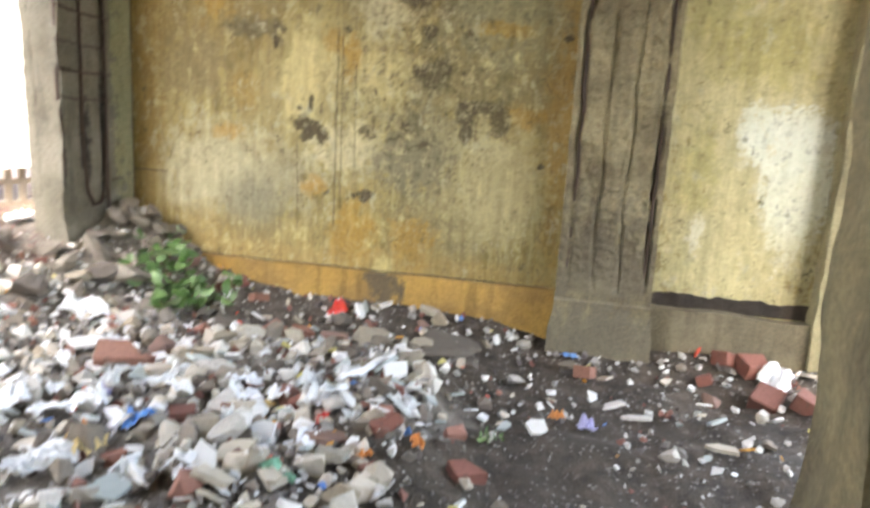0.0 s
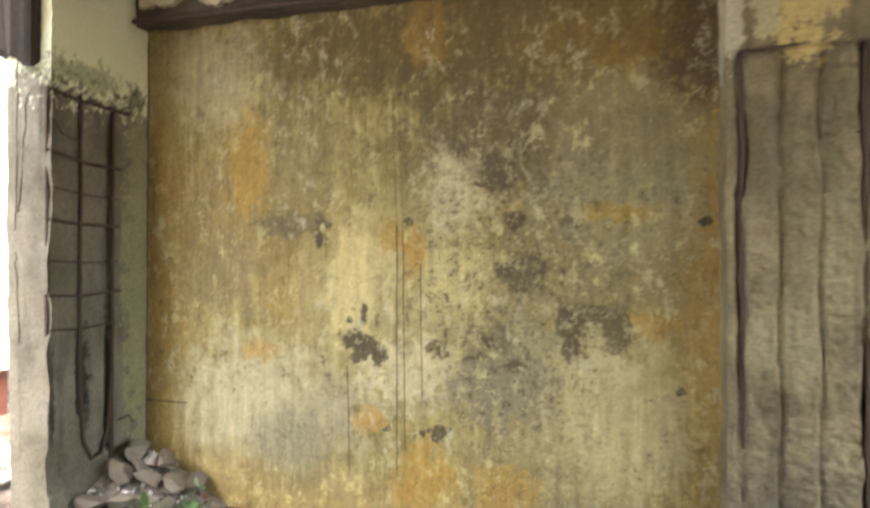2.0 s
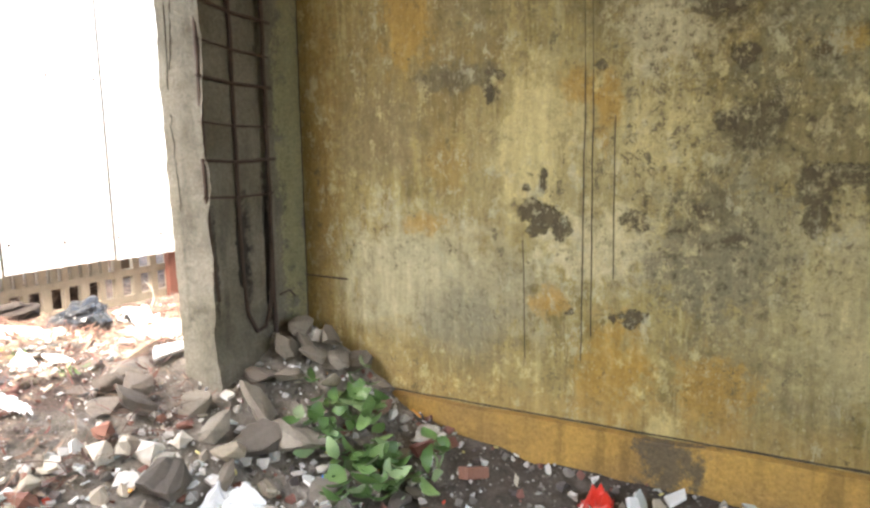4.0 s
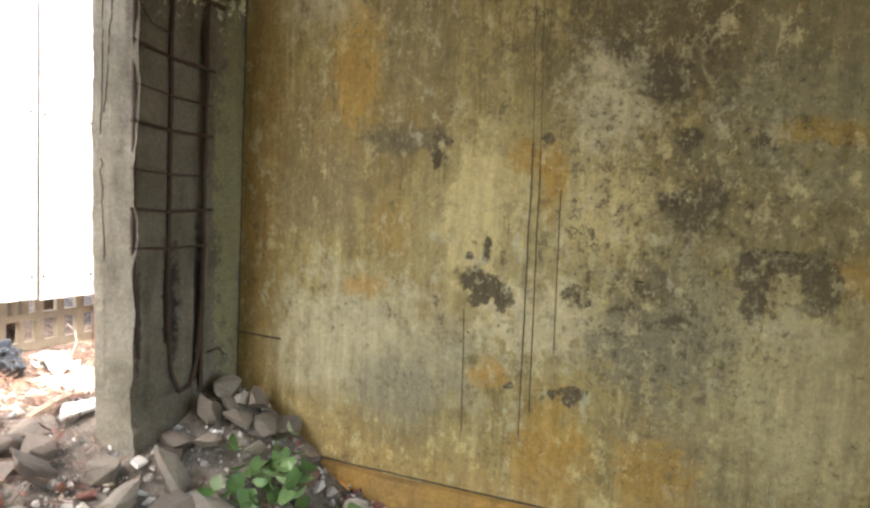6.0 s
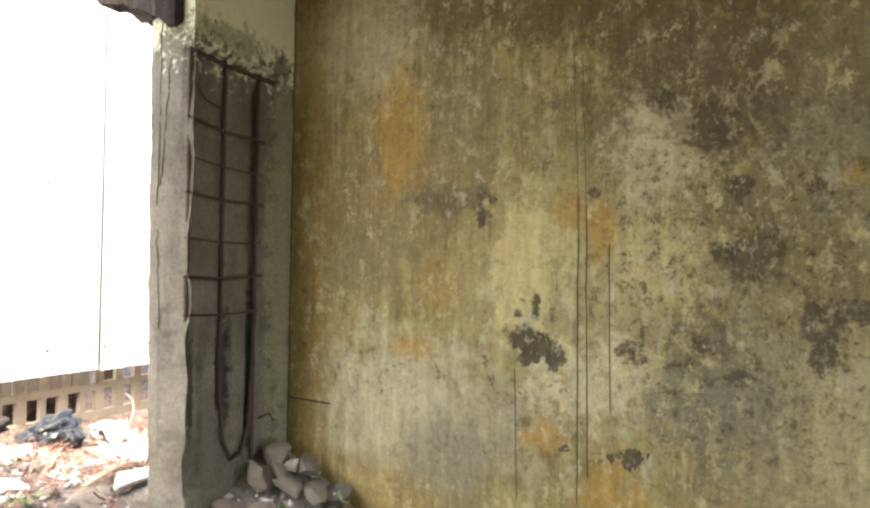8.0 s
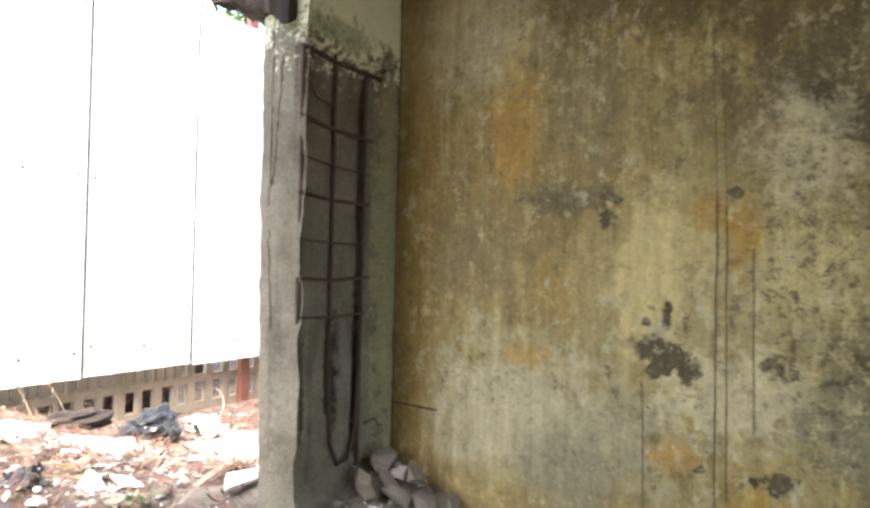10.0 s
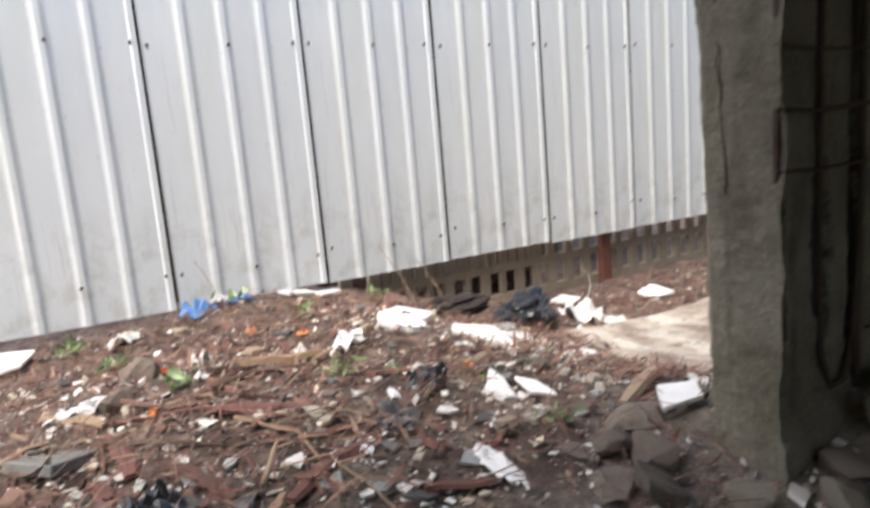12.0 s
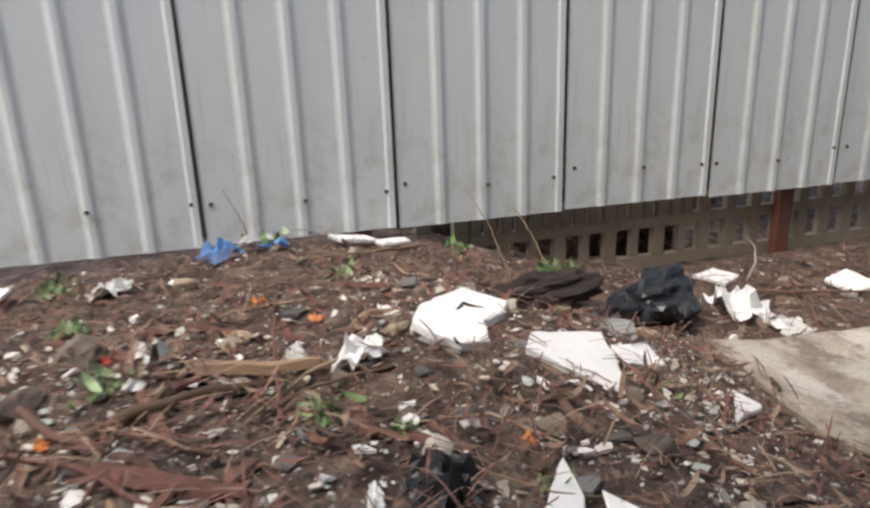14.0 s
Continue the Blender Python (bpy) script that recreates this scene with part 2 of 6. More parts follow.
    st.spot(2.74, 0.70, 0.25, 0.33, (0.42, 0.37, 0.215), 0.65, 0.25, crisp=True)
    st.spot(2.66, 0.98, 0.14, 0.07, (0.46, 0.41, 0.25), 0.6, 0.3, crisp=True)
    st.spot(0.68, 0.78, 0.28, 0.15, (0.45, 0.41, 0.28), 0.6, 0.35, crisp=True)
    st.spot(0.98, 0.54, 0.22, 0.17, (0.27, 0.25, 0.185), 0.5, 0.4, crisp=True)
    # broad darker band along the top of the wall
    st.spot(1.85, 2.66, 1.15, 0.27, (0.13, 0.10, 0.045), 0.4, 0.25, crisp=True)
    st.spot(1.92, 1.88, 0.12, 0.17, (0.46, 0.42, 0.28), 0.6, 0.3)
    st.spot(2.75, 2.18, 0.30, 0.20, (0.25, 0.215, 0.12), 0.6, 0.3)
    tone = st.tone
    zone = s.step(s.vec("LENGTH", s.vec("MULTIPLY_ADD", st.at, (1.55, 0, 1.05), (-3.4, 0, -1.45))), 1.25, 0.5)
    tone = s.mix(s.math("MULTIPLY", s.math("MULTIPLY", s.step(s.noise(17, 8, rough=0.8), 0.49, 0.40), zone), 0.9), tone, (0.095, 0.076, 0.042))
    tone = s.mix(s.math("MULTIPLY", s.math("MULTIPLY", s.step(s.noise(13, 8, rough=0.8, at=st.at), 0.53, 0.62), zone), 0.6), tone, (0.48, 0.43, 0.27))
    tone = s.mix(s.math("MULTIPLY", s.step(mottle, 0.545, 0.64), 0.38), tone, (0.45, 0.40, 0.235))
    tone = s.mix(s.math("MULTIPLY", s.step(mottle, 0.455, 0.37), 0.45), tone, (0.11, 0.09, 0.048))
    fleck = s.noise(85, 3, (1, 1, 0.35), 0.6)
    tone = s.mix(s.math("MULTIPLY", s.step(fleck, 0.62, 0.67), 0.5), tone, (0.55, 0.50, 0.36))
    flake = s.noise(10.5, 10, (1, 1, 0.7), 0.82)
    paint = s.math("MULTIPLY", s.step(flake, 0.54, 0.56), s.step(s.noise(2.3, 3), 0.40, 0.54))
    tone = s.mix(s.math("MULTIPLY", paint, 0.62), tone, s.mix(s.step(s.noise(1.7, 2), 0.45, 0.6), (0.47, 0.455, 0.345), (0.56, 0.485, 0.27)))
    bare = s.math("MULTIPLY", s.step(flake, 0.43, 0.41), s.step(s.noise(2.9, 3, (1, 1, 1), 0.5, at=st.at), 0.42, 0.58))
    tone = s.mix(s.math("MULTIPLY", bare, 0.8), tone, (0.12, 0.105, 0.065))
    pit = s.noise(30, 5, rough=0.75)
    where = s.math("MAXIMUM", zone, s.step(s.noise(3.1, 3), 0.50, 0.62))
    tone = s.mix(s.math("MULTIPLY", s.math("MULTIPLY", s.step(pit, 0.57, 0.65), where), 0.8), tone, (0.075, 0.062, 0.038))
    tone = s.mix(0.4, tone, s.ramp(grain, [(0.25, (0.25, 0.25, 0.25)), (0.5, (0.5, 0.5, 0.5)), (0.75, (0.78, 0.78, 0.78))]), "OVERLAY")
    rain = s.noise(3.2, 7, (6, 6, 0.5), 0.72)
    tone = s.mix(0.5, tone, s.ramp(rain, [(0.34, (0.33, 0.32, 0.30)), (0.5, (0.5, 0.5, 0.5)), (0.66, (0.66, 0.66, 0.65))]), "OVERLAY")
    tone = s.mix(0.45, tone, s.ramp(s.noise(13, 12, (1, 1, 0.75), 0.86), [(0.40, (0.30, 0.30, 0.31)), (0.49, (0.48, 0.48, 0.48)), (0.52, (0.53, 0.53, 0.53)), (0.60, (0.70, 0.70, 0.68))]), "OVERLAY")
    tone = s.mix(1.0, tone, (1.02, 0.98, 0.85), "MULTIPLY")
    s.colour(tone)
    relief = s.math("ADD", s.math("MULTIPLY", grain, 0.35), s.math("MULTIPLY", mottle, 1.1))
    relief = s.math("SUBTRACT", relief, s.math("MULTIPLY", st.depth, 0.9))
    s.bump(relief, 0.7, 0.012)
    return s.mat


def concrete_material(name, tone, stain, spots=(), axes=(1, 2)):
    s = Shader(name, 0.92)
    base = s.mix(s.step(s.noise(3.0, 5), 0.35, 0.68), tone, stain)
    base = s.mix(s.math("MULTIPLY", s.step(s.noise(3.0, 5, (4, 4, 0.5)), 0.5, 0.72), 0.6), base, tuple(0.55 * c for c in stain))
    st = StainsAndShade(s, base, axes, 0.04)
    for spot in spots:
        st.spot(*spot)
    grain = s.noise(60, 5, rough=0.75)
    tone = s.mix(0.6, st.tone, s.ramp(grain, [(0.25, (0.2, 0.2, 0.2)), (0.5, (0.5, 0.5, 0.5)), (0.75, (0.8, 0.8, 0.8))]), "OVERLAY")
    s.colour(tone)
    s.bump(s.math("ADD", grain, s.noise(14, 5)), 0.7, 0.012)
    return s.mat


def simple_material(name, tones, rough=0.8, scale=18.0, metal=0.0, rand="object", bump=0.4, vary=0.35):
    """One of several tones for each piece, with grain and dirt."""
    s = Shader(name, rough, metal)
    pick = s.rand_object() if rand == "object" else s.rand_island()
    base = s.ramp(pick, [(k / len(tones), c) for k, c in enumerate(tones)], True) if len(tones) > 1 else s.mix(0.0, tones[0], tones[0])
    dirt = s.noise(scale, 5, rough=0.65)
    base = s.mix(vary, base, s.ramp(dirt, [(0.2, (0.15, 0.14, 0.12)), (0.5, (0.5, 0.5, 0.5)), (0.8, (0.75, 0.75, 0.75))]), "OVERLAY")
    base = s.mix(s.math("MULTIPLY", s.step(s.noise(scale * 0.35, 4), 0.55, 0.75), vary), base, (0.09, 0.07, 0.05))
    s.colour(base)
    s.bump(s.noise(scale * 2.5, 5, rough=0.7), bump, 0.006)
    return s.mat


def soil_material():
    s = Shader("rubbly_soil", 0.95)
    big, mid, fine = s.noise(1.6, 5), s.noise(9, 5, rough=0.65), s.noise(55, 5, rough=0.75)
    soil = s.ramp(mid, [(0.3, (0.018, 0.011, 0.008)), (0.5, (0.082, 0.053, 0.040)), (0.69, (0.23, 0.17, 0.135))])
    damp = s.ramp(mid, [(0.3, (0.03, 0.022, 0.015)), (0.5, (0.062, 0.047, 0.033)), (0.7, (0.115, 0.09, 0.066))])
    dust = s.ramp(mid, [(0.3, (0.11, 0.092, 0.07)), (0.5, (0.22, 0.19, 0.155)), (0.72, (0.36, 0.325, 0.28))])
    place_x = s.add("ShaderNodeSeparateXYZ")
    s.put(place_x.inputs[0], s.coord)
    wave = s.math("ADD", place_x.outputs[0], s.math("MULTIPLY", s.math("SUBTRACT", big, 0.5), 3.0))
    tone = s.mix(s.step(wave, -1.1, 0.0), soil, dust)
    by_wall = s.math("MULTIPLY", s.step(place_x.outputs[1], -1.1, -0.5), s.step(place_x.outputs[0], 0.5, 1.3))
    tone = s.mix(s.math("MAXIMUM", s.step(wave, 2.2, 2.9), s.math("MULTIPLY", by_wall, 0.85)), tone, damp)
    chips = s.add("ShaderNodeTexVoronoi")
    s.put(chips.inputs["Vector"], s.coord)
    chips.inputs["Scale"].default_value = 38
    hard = s.step(chips.outputs["Distance"], 0.34, 0.26)
    keep = s.step(s.noise(33, 2), 0.5, 0.56)
    tone = s.mix(s.math("MULTIPLY", s.math("MULTIPLY", hard, keep), 0.8), tone, s.ramp(s.noise(41, 1), [(0.3, (0.12, 0.09, 0.07)), (0.5, (0.3, 0.27, 0.23)), (0.65, (0.5, 0.47, 0.42))]))
    tone = s.mix(0.5, tone, s.ramp(fine, [(0.25, (0.15, 0.15, 0.15)), (0.5, (0.5, 0.5, 0.5)), (0.75, (0.85, 0.85, 0.85))]), "OVERLAY")
    s.colour(tone)
    s.bump(s.math("ADD", s.math("ADD", s.math("MULTIPLY", mid, 1.2), s.math("MULTIPLY", fine, 0.6)), s.math("MULTIPLY", hard, 0.4)), 1.0, 0.02)
    return s.mat


def fence_material():
    s = Shader("painted_sheet_steel", 0.45)
    wash = s.noise(1.2, 4, (1, 3, 0.3))
    tone = s.ramp(wash, [(0.3, (0.66, 0.695, 0.70)), (0.55, (0.735, 0.765, 0.76)), (0.75, (0.68, 0.71, 0.665))])
    drip = s.noise(3.0, 5, (1, 9, 0.35))
    tone = s.mix(s.math("MULTIPLY", s.step(drip, 0.60, 0.75), 0.35), tone, (0.42, 0.43, 0.36))
    low = s.step(s.add_z(), 0.85, 0.38)
    moss = s.math("MULTIPLY", s.math("MULTIPLY", s.step(s.noise(7, 5, rough=0.7), 0.45, 0.66), low), 0.3)
    tone = s.mix(moss, tone, (0.30, 0.30, 0.20))
    tone = s.mix(s.math("MULTIPLY", s.step(s.noise(16, 4), 0.66, 0.74), 0.35), tone, (0.30, 0.27, 0.2))
    tone = s.mix(s.math("MULTIPLY", s.rand_object(), 0.12), tone, (0.5, 0.52, 0.52))
    s.colour(tone)
    s.bump(s.noise(2.2, 3), 0.25, 0.02)
    return s.mat


def add_z(self):
    n = self.add("ShaderNodeSeparateXYZ")
    self.put(n.inputs[0], self.coord)
    return n.outputs[2]


Shader.add_z = add_z

M_WALL = wall_material()
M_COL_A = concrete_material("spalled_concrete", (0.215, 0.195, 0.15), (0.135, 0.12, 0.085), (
    # first three: rust cavities, with the shade of the bar grooves painted in
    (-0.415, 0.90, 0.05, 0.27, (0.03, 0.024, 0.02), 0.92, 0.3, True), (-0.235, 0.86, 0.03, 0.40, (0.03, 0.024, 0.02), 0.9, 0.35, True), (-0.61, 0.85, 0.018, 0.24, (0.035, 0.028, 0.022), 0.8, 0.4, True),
    # the pale green upper plaster is lightened further for the light it catches
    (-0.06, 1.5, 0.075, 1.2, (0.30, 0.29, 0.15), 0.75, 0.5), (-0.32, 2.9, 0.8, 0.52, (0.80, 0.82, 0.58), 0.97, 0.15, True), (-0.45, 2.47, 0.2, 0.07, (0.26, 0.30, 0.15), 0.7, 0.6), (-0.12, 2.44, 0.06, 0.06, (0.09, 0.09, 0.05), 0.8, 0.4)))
M_COL_B = concrete_material("weathered_concrete", (0.275, 0.228, 0.128), (0.145, 0.115, 0.064), (
    (3.42, 0.35, 0.36, 0.40, (0.085, 0.07, 0.05), 0.6, 0.8), (3.44, -0.1, 0.5, 0.2, (0.15, 0.13, 0.09), 0.7, 0.5), (3.46, 2.62, 0.13, 0.24, (0.52, 0.40, 0.16), 0.95, 0.25), (3.17, 2.55, 0.05, 0.2, (0.50, 0.46, 0.33), 0.9, 0.3), (3.3, 2.6, 0.06, 0.14, (0.42, 0.38, 0.22), 0.9, 0.3)), (0, 2))
M_BEAM = concrete_material("beam_concrete", (0.12, 0.10, 0.075), (0.065, 0.053, 0.04))
M_BRACKET = concrete_material("dark_concrete", (0.06, 0.044, 0.03), (0.03, 0.023, 0.017))
M_PLASTER = concrete_material("old_cream_plaster", (0.58, 0.53, 0.39), (0.46, 0.41, 0.28))
M_PLINTH = concrete_material("rust_stained_plinth", (0.50, 0.30, 0.075), (0.33, 0.20, 0.065), ((2.0, 0.02, 0.15, 0.13, (0.10, 0.085, 0.06), 0.85, 0.5),), (0, 2))
M_PLINTH_TWO = concrete_material("damp_plinth", (0.20, 0.165, 0.10), (0.12, 0.10, 0.06))
M_SLAB = concrete_material("soffit_concrete", (0.30, 0.27, 0.21), (0.20, 0.18, 0.13))
M_RUST = simple_material("rusty_steel", [(0.075, 0.05, 0.037)], 0.9, 30, 0.0)
M_LINE = simple_material("dark_seam", [(0.06, 0.048, 0.03)], 0.95, 30)
M_SOIL = soil_material()
M_FENCE = fence_material()
M_LATTICE = simple_material("tan_concrete_block", [(0.30, 0.25, 0.185)], 0.9, 12)
M_RED_STEEL = simple_material("red_oxide_steel", [(0.15, 0.055, 0.035)], 0.7, 10)
M_STONE = simple_material("rubble", [(0.29, 0.245, 0.18), (0.18, 0.15, 0.115), (0.38, 0.33, 0.25), (0.23, 0.19, 0.145), (0.12, 0.10, 0.08), (0.33, 0.27, 0.19), (0.22, 0.135, 0.105), (0.46, 0.42, 0.36)], 0.9, 14)


# ---- mesh helpers ----
def part(name, bm, material=None, parent=None, label=""):
    """Links a bmesh, or mesh data, as one mesh object, under a thing where one is given."""
    if isinstance(bm, bmesh.types.BMesh):
        data = bpy.data.meshes.new(name)
        bm.to_mesh(data)
        bm.free()
    else:
        data = bm
    if material is not None and not data.materials:
        data.materials.append(material)
    ob = new(name, data)
    ob.parent = parent
    return tagged(ob, label)


def mesh_of(name, verts, faces, material, smooth=False):
    data = bpy.data.meshes.new(name)
    data.from_pydata([tuple(v) for v in verts], [], [tuple(int(i) for i in f) for f in faces])
    if smooth:
        data.polygons.foreach_set("use_smooth", [True] * len(data.polygons))
    data.materials.append(material)
    return data


def box_bm(x0, x1, y0, y1, z0, z1, bevel=0.0):
    bm = bmesh.new()
    bmesh.ops.create_cube(bm, size=1, matrix=Matrix.Translation(((x0 + x1) / 2, (y0 + y1) / 2, (z0 + z1) / 2)) @ Matrix.Diagonal((x1 - x0, y1 - y0, z1 - z0, 1)))
    if bevel:
        bmesh.ops.bevel(bm, geom=bm.edges[:], offset=bevel, segments=2, affect="EDGES")
    return bm


def rough_box(x0, x1, y0, y1, z0, z1, step, shape):
    """A box of small quads whose points shape(p) moves."""
    index, verts, faces = {}, [], []
    n = [max(1, round((b - a) / step)) for a, b in ((x0, x1), (y0, y1), (z0, z1))]
    low, size = (x0, y0, z0), (x1 - x0, y1 - y0, z1 - z0)

    def vert(c):
        if c not in index:
            index[c] = len(verts)
            verts.append(shape(Vector(tuple(low[k] + size[k] * c[k] / n[k] for k in range(3)))))
        return index[c]

    for axis in range(3):
        u, v = (axis + 1) % 3, (axis + 2) % 3
        for side in (0, n[axis]):
            for i in range(n[u]):
                for j in range(n[v]):
                    quad = []
                    for di, dj in ((0, 0), (1, 0), (1, 1), (0, 1)):
                        c = [0, 0, 0]
                        c[axis], c[u], c[v] = side, i + di, j + dj
                        quad.append(vert(tuple(c)))
                    faces.append(quad if side else quad[::-1])
    return verts, faces


def tube(points, radius, sides=6):
    """Points and faces of a round bar along a line of points."""
    points = [Vector(p) for p in points]
    verts, faces = [], []
    for k, p in enumerate(points):
        way = (points[min(k + 1, len(points) - 1)] - points[max(k - 1, 0)]).normalized()
        side = way.orthogonal().normalized() if k == 0 else (side - way * side.dot(way)).normalized()
        up = way.cross(side)
        r = radius[k] if isinstance(radius, (list, tuple)) else radius
        for a in range(sides):
            w = 2 * math.pi * a / sides
            verts.append(p + r * (math.cos(w) * side + math.sin(w) * up))
    for k in range(len(points) - 1):
        for a in range(sides):
            b = (a + 1) % sides
            faces.append((k * sides + a, k * sides + b, (k + 1) * sides + b, (k + 1) * sides + a))
    faces.append(tuple(range(sides))[::-1])
    faces.append(tuple((len(points) - 1) * sides + a for a in range(sides)))
    return verts, faces


def ease(v, low, high):
    t = min(1.0, max(0.0, (v - low) / (high - low)))
    return t * t * (3 - 2 * t)


def fuzz(x, y, z, scale=1.0):
    return noise.noise((x * scale, y * scale, z * scale))


def ground_height(x, y, bumps=True):
    inside = -0.17 - 0.11 * ease(x, 2.4, 3.1) + 0.05 * ease(y, -0.4, -1.8) + 0.08 * (1 - ease(-y, 0.05, 0.5))
    corner = 0.43 * math.exp(-((x - 0.05) / 0.62) ** 2 - ((y + 0.05) / 0.55) ** 2)
    heap = -0.11 + 0.47 * (1 - ease(y, -1.25, 1.0)) - 0.15 * ease(-y, 1.8, 4.0)
    out = ease(x, 0.9, -0.7)
    h = inside * (1 - out) + heap * out + corner
    h += 0.09 * math.exp(-((x + 1.95) / 0.5) ** 2 - ((y + 0.95) / 0.45) ** 2)
    far = ease(max(abs(x), abs(y)), 5.0, 12.0)
    h = h * (1 - far) - 0.1 * far
    if bumps:
        h += (1 - far) * (0.05 * fuzz(x, y, 3.0, 2.3) + 0.03 * fuzz(x, y, 7.0, 6.0))
    return h


# ---- structure ----
def build_ground():
    core = [round(-4.6 + 0.05 * k, 3) for k in range(215)]
    xs = [-900, -300, -100, -40, -20, -12, -8, -6, -5] + core + [6.6, 7.5, 9, 13, 20, 40, 100, 300, 900]
    ys = [-900, -300, -100, -40, -20, -12, -8, -6.5, -5.4] + [v for v in core if v < 4.2] + [4.6, 5.4, 7, 10, 15, 25, 50, 120, 300, 900]
    verts = [(x, y, ground_height(x, y)) for y in ys for x in xs]
    w = len(xs)
    faces = [(j * w + i, j * w + i + 1, (j + 1) * w + i + 1, (j + 1) * w + i) for j in range(len(ys) - 1) for i in range(w - 1)]
    tagged(part("ground", mesh_of("ground", verts, faces, M_SOIL, True), None), "brown soil and dusty rubble", "ground", kind="structure")


def build_wall():
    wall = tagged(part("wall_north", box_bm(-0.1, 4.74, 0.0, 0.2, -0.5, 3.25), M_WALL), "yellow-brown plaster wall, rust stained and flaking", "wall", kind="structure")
    # thin upright seams and cracks in the plaster
    for x0, z0, x1, z1, r in ((1.600, 0.41, 1.597, 1.70, 0.003), (1.570, 2.42, 1.597, 1.70, 0.0018), (1.642, 0.53, 1.632, 1.66, 0.003), (1.735, 0.80, 1.728, 1.50, 0.0026),
                              (1.335, 0.39, 1.318, 0.95, 0.0026), (1.632, 1.66, 1.61, 2.30, 0.0016), (0.045, 0.3, 0.05, 2.8, 0.005)):
        line = []
        for k in range(25):
            f = k / 24
            x, z = x0 + (x1 - x0) * f, z0 + (z1 - z0) * f
            line.append((x + 0.004 * fuzz(x, 1, z, 5), 0.0004, z))
        v, f = tube(line, r, 5)
        part("seam", mesh_of("seam", v, f, M_LINE), None, wall)
    line = [(0.55 + 0.085 * k, -0.0015, 0.121 + 0.006 * fuzz(k, 2, 0, 0.5)) for k in range(31)]
    v, f = tube(line, [0.0045 * (1 + 0.6 * fuzz(k, 7, 0, 0.8)) for k in range(31)], 5)
    part("seam", mesh_of("seam", v, f, M_LINE), None, wall)
    # low plinth beam
    plinth = part("plinth", mesh_of("plinth", *rough_box(0.03, 3.14, -0.055, -0.001, -0.5, 0.115, 0.05, lambda p: p + Vector((0, 0.012 * fuzz(p.x, 0, p.z, 4), 0.012 * fuzz(p.x, 5, p.z, 3)))), M_PLINTH))
    tagged(plinth, "orange rust-stained concrete plinth at the wall's foot", "plinth", kind="structure")
    two = part("plinth", mesh_of("plinth", *rough_box(3.73, 4.66, -0.10, -0.001, -0.5, 0.085, 0.05, lambda p: p + Vector((0, 0.02 * fuzz(p.x, 0, p.z, 4), 0.02 * fuzz(p.x, 5, p.z, 3)))), M_PLINTH_TWO))
    tagged(two, "damp brown concrete plinth under the pale wall", "plinth", kind="structure")
    # ragged dark strip in place of the shaded recess above the plinth
    gap = part("recess_shade_strip", mesh_of("recess_shade_strip", *rough_box(3.73, 4.66, -0.016, -0.0005, 0.08, 0.17, 0.02, lambda p: p + Vector((0, 0.010 * fuzz(p.x, 0, p.z, 14), (0.035 * fuzz(p.x, 5, 1, 5) + 0.02 * fuzz(p.x, 1, 2, 17)) * ease(p.z, 0.1, 0.16)))), M_BRACKET))
    tagged(gap, "dark ragged strip standing in for the shaded gap between wall and plinth", "joint", kind="structure")
    slab = part("ceiling", box_bm(-0.3, 6.6, -5.6, 0.3, 3.26, 3.42), M_SLAB)
    # unseen back wall, added to dim the room
    tagged(part("unseen_wall_south", box_bm(-0.3, 6.6, -5.6, -5.4, -0.5, 3.258), M_COL_C), "unseen plain yellowed plaster wall added to dim the room", "wall", kind="structure")
    # unseen building mass, upper storey and side wall, added to shade the fence
    tagged(part("unseen_upper_wall", box_bm(-0.26, 4.7, 0.0, 6.0, 3.43, 6.6), M_SLAB), "unseen plain grey concrete upper storey added to shade the fence", "wall", kind="structure")
    tagged(part("unseen_wall_west", box_bm(-0.26, 0.0, 0.21, 6.0, -0.5, 3.42), M_SLAB), "unseen plain grey concrete side wall added to shade the fence", "wall", kind="structure")
    # unseen slab, suggested by the bracket, its reach set to cut west light
    tagged(part("unseen_canopy_slab", box_bm(-0.48, -0.301, -5.6, 6.0, 3.27, 3.41), M_SLAB), "unseen grey concrete canopy slab added to cut light along the open side", "canopy", kind="structure")
    # unseen end wall, added to narrow the light from the east
    tagged(part("unseen_wall_east", box_bm(6.4, 6.6, -5.395, -3.9, -0.6, 3.26), M_SLAB), "unseen plain grey concrete end wall added to narrow the east light", "wall", kind="structure")
    tagged(slab, "grey concrete roof slab", "ceiling", kind="structure")


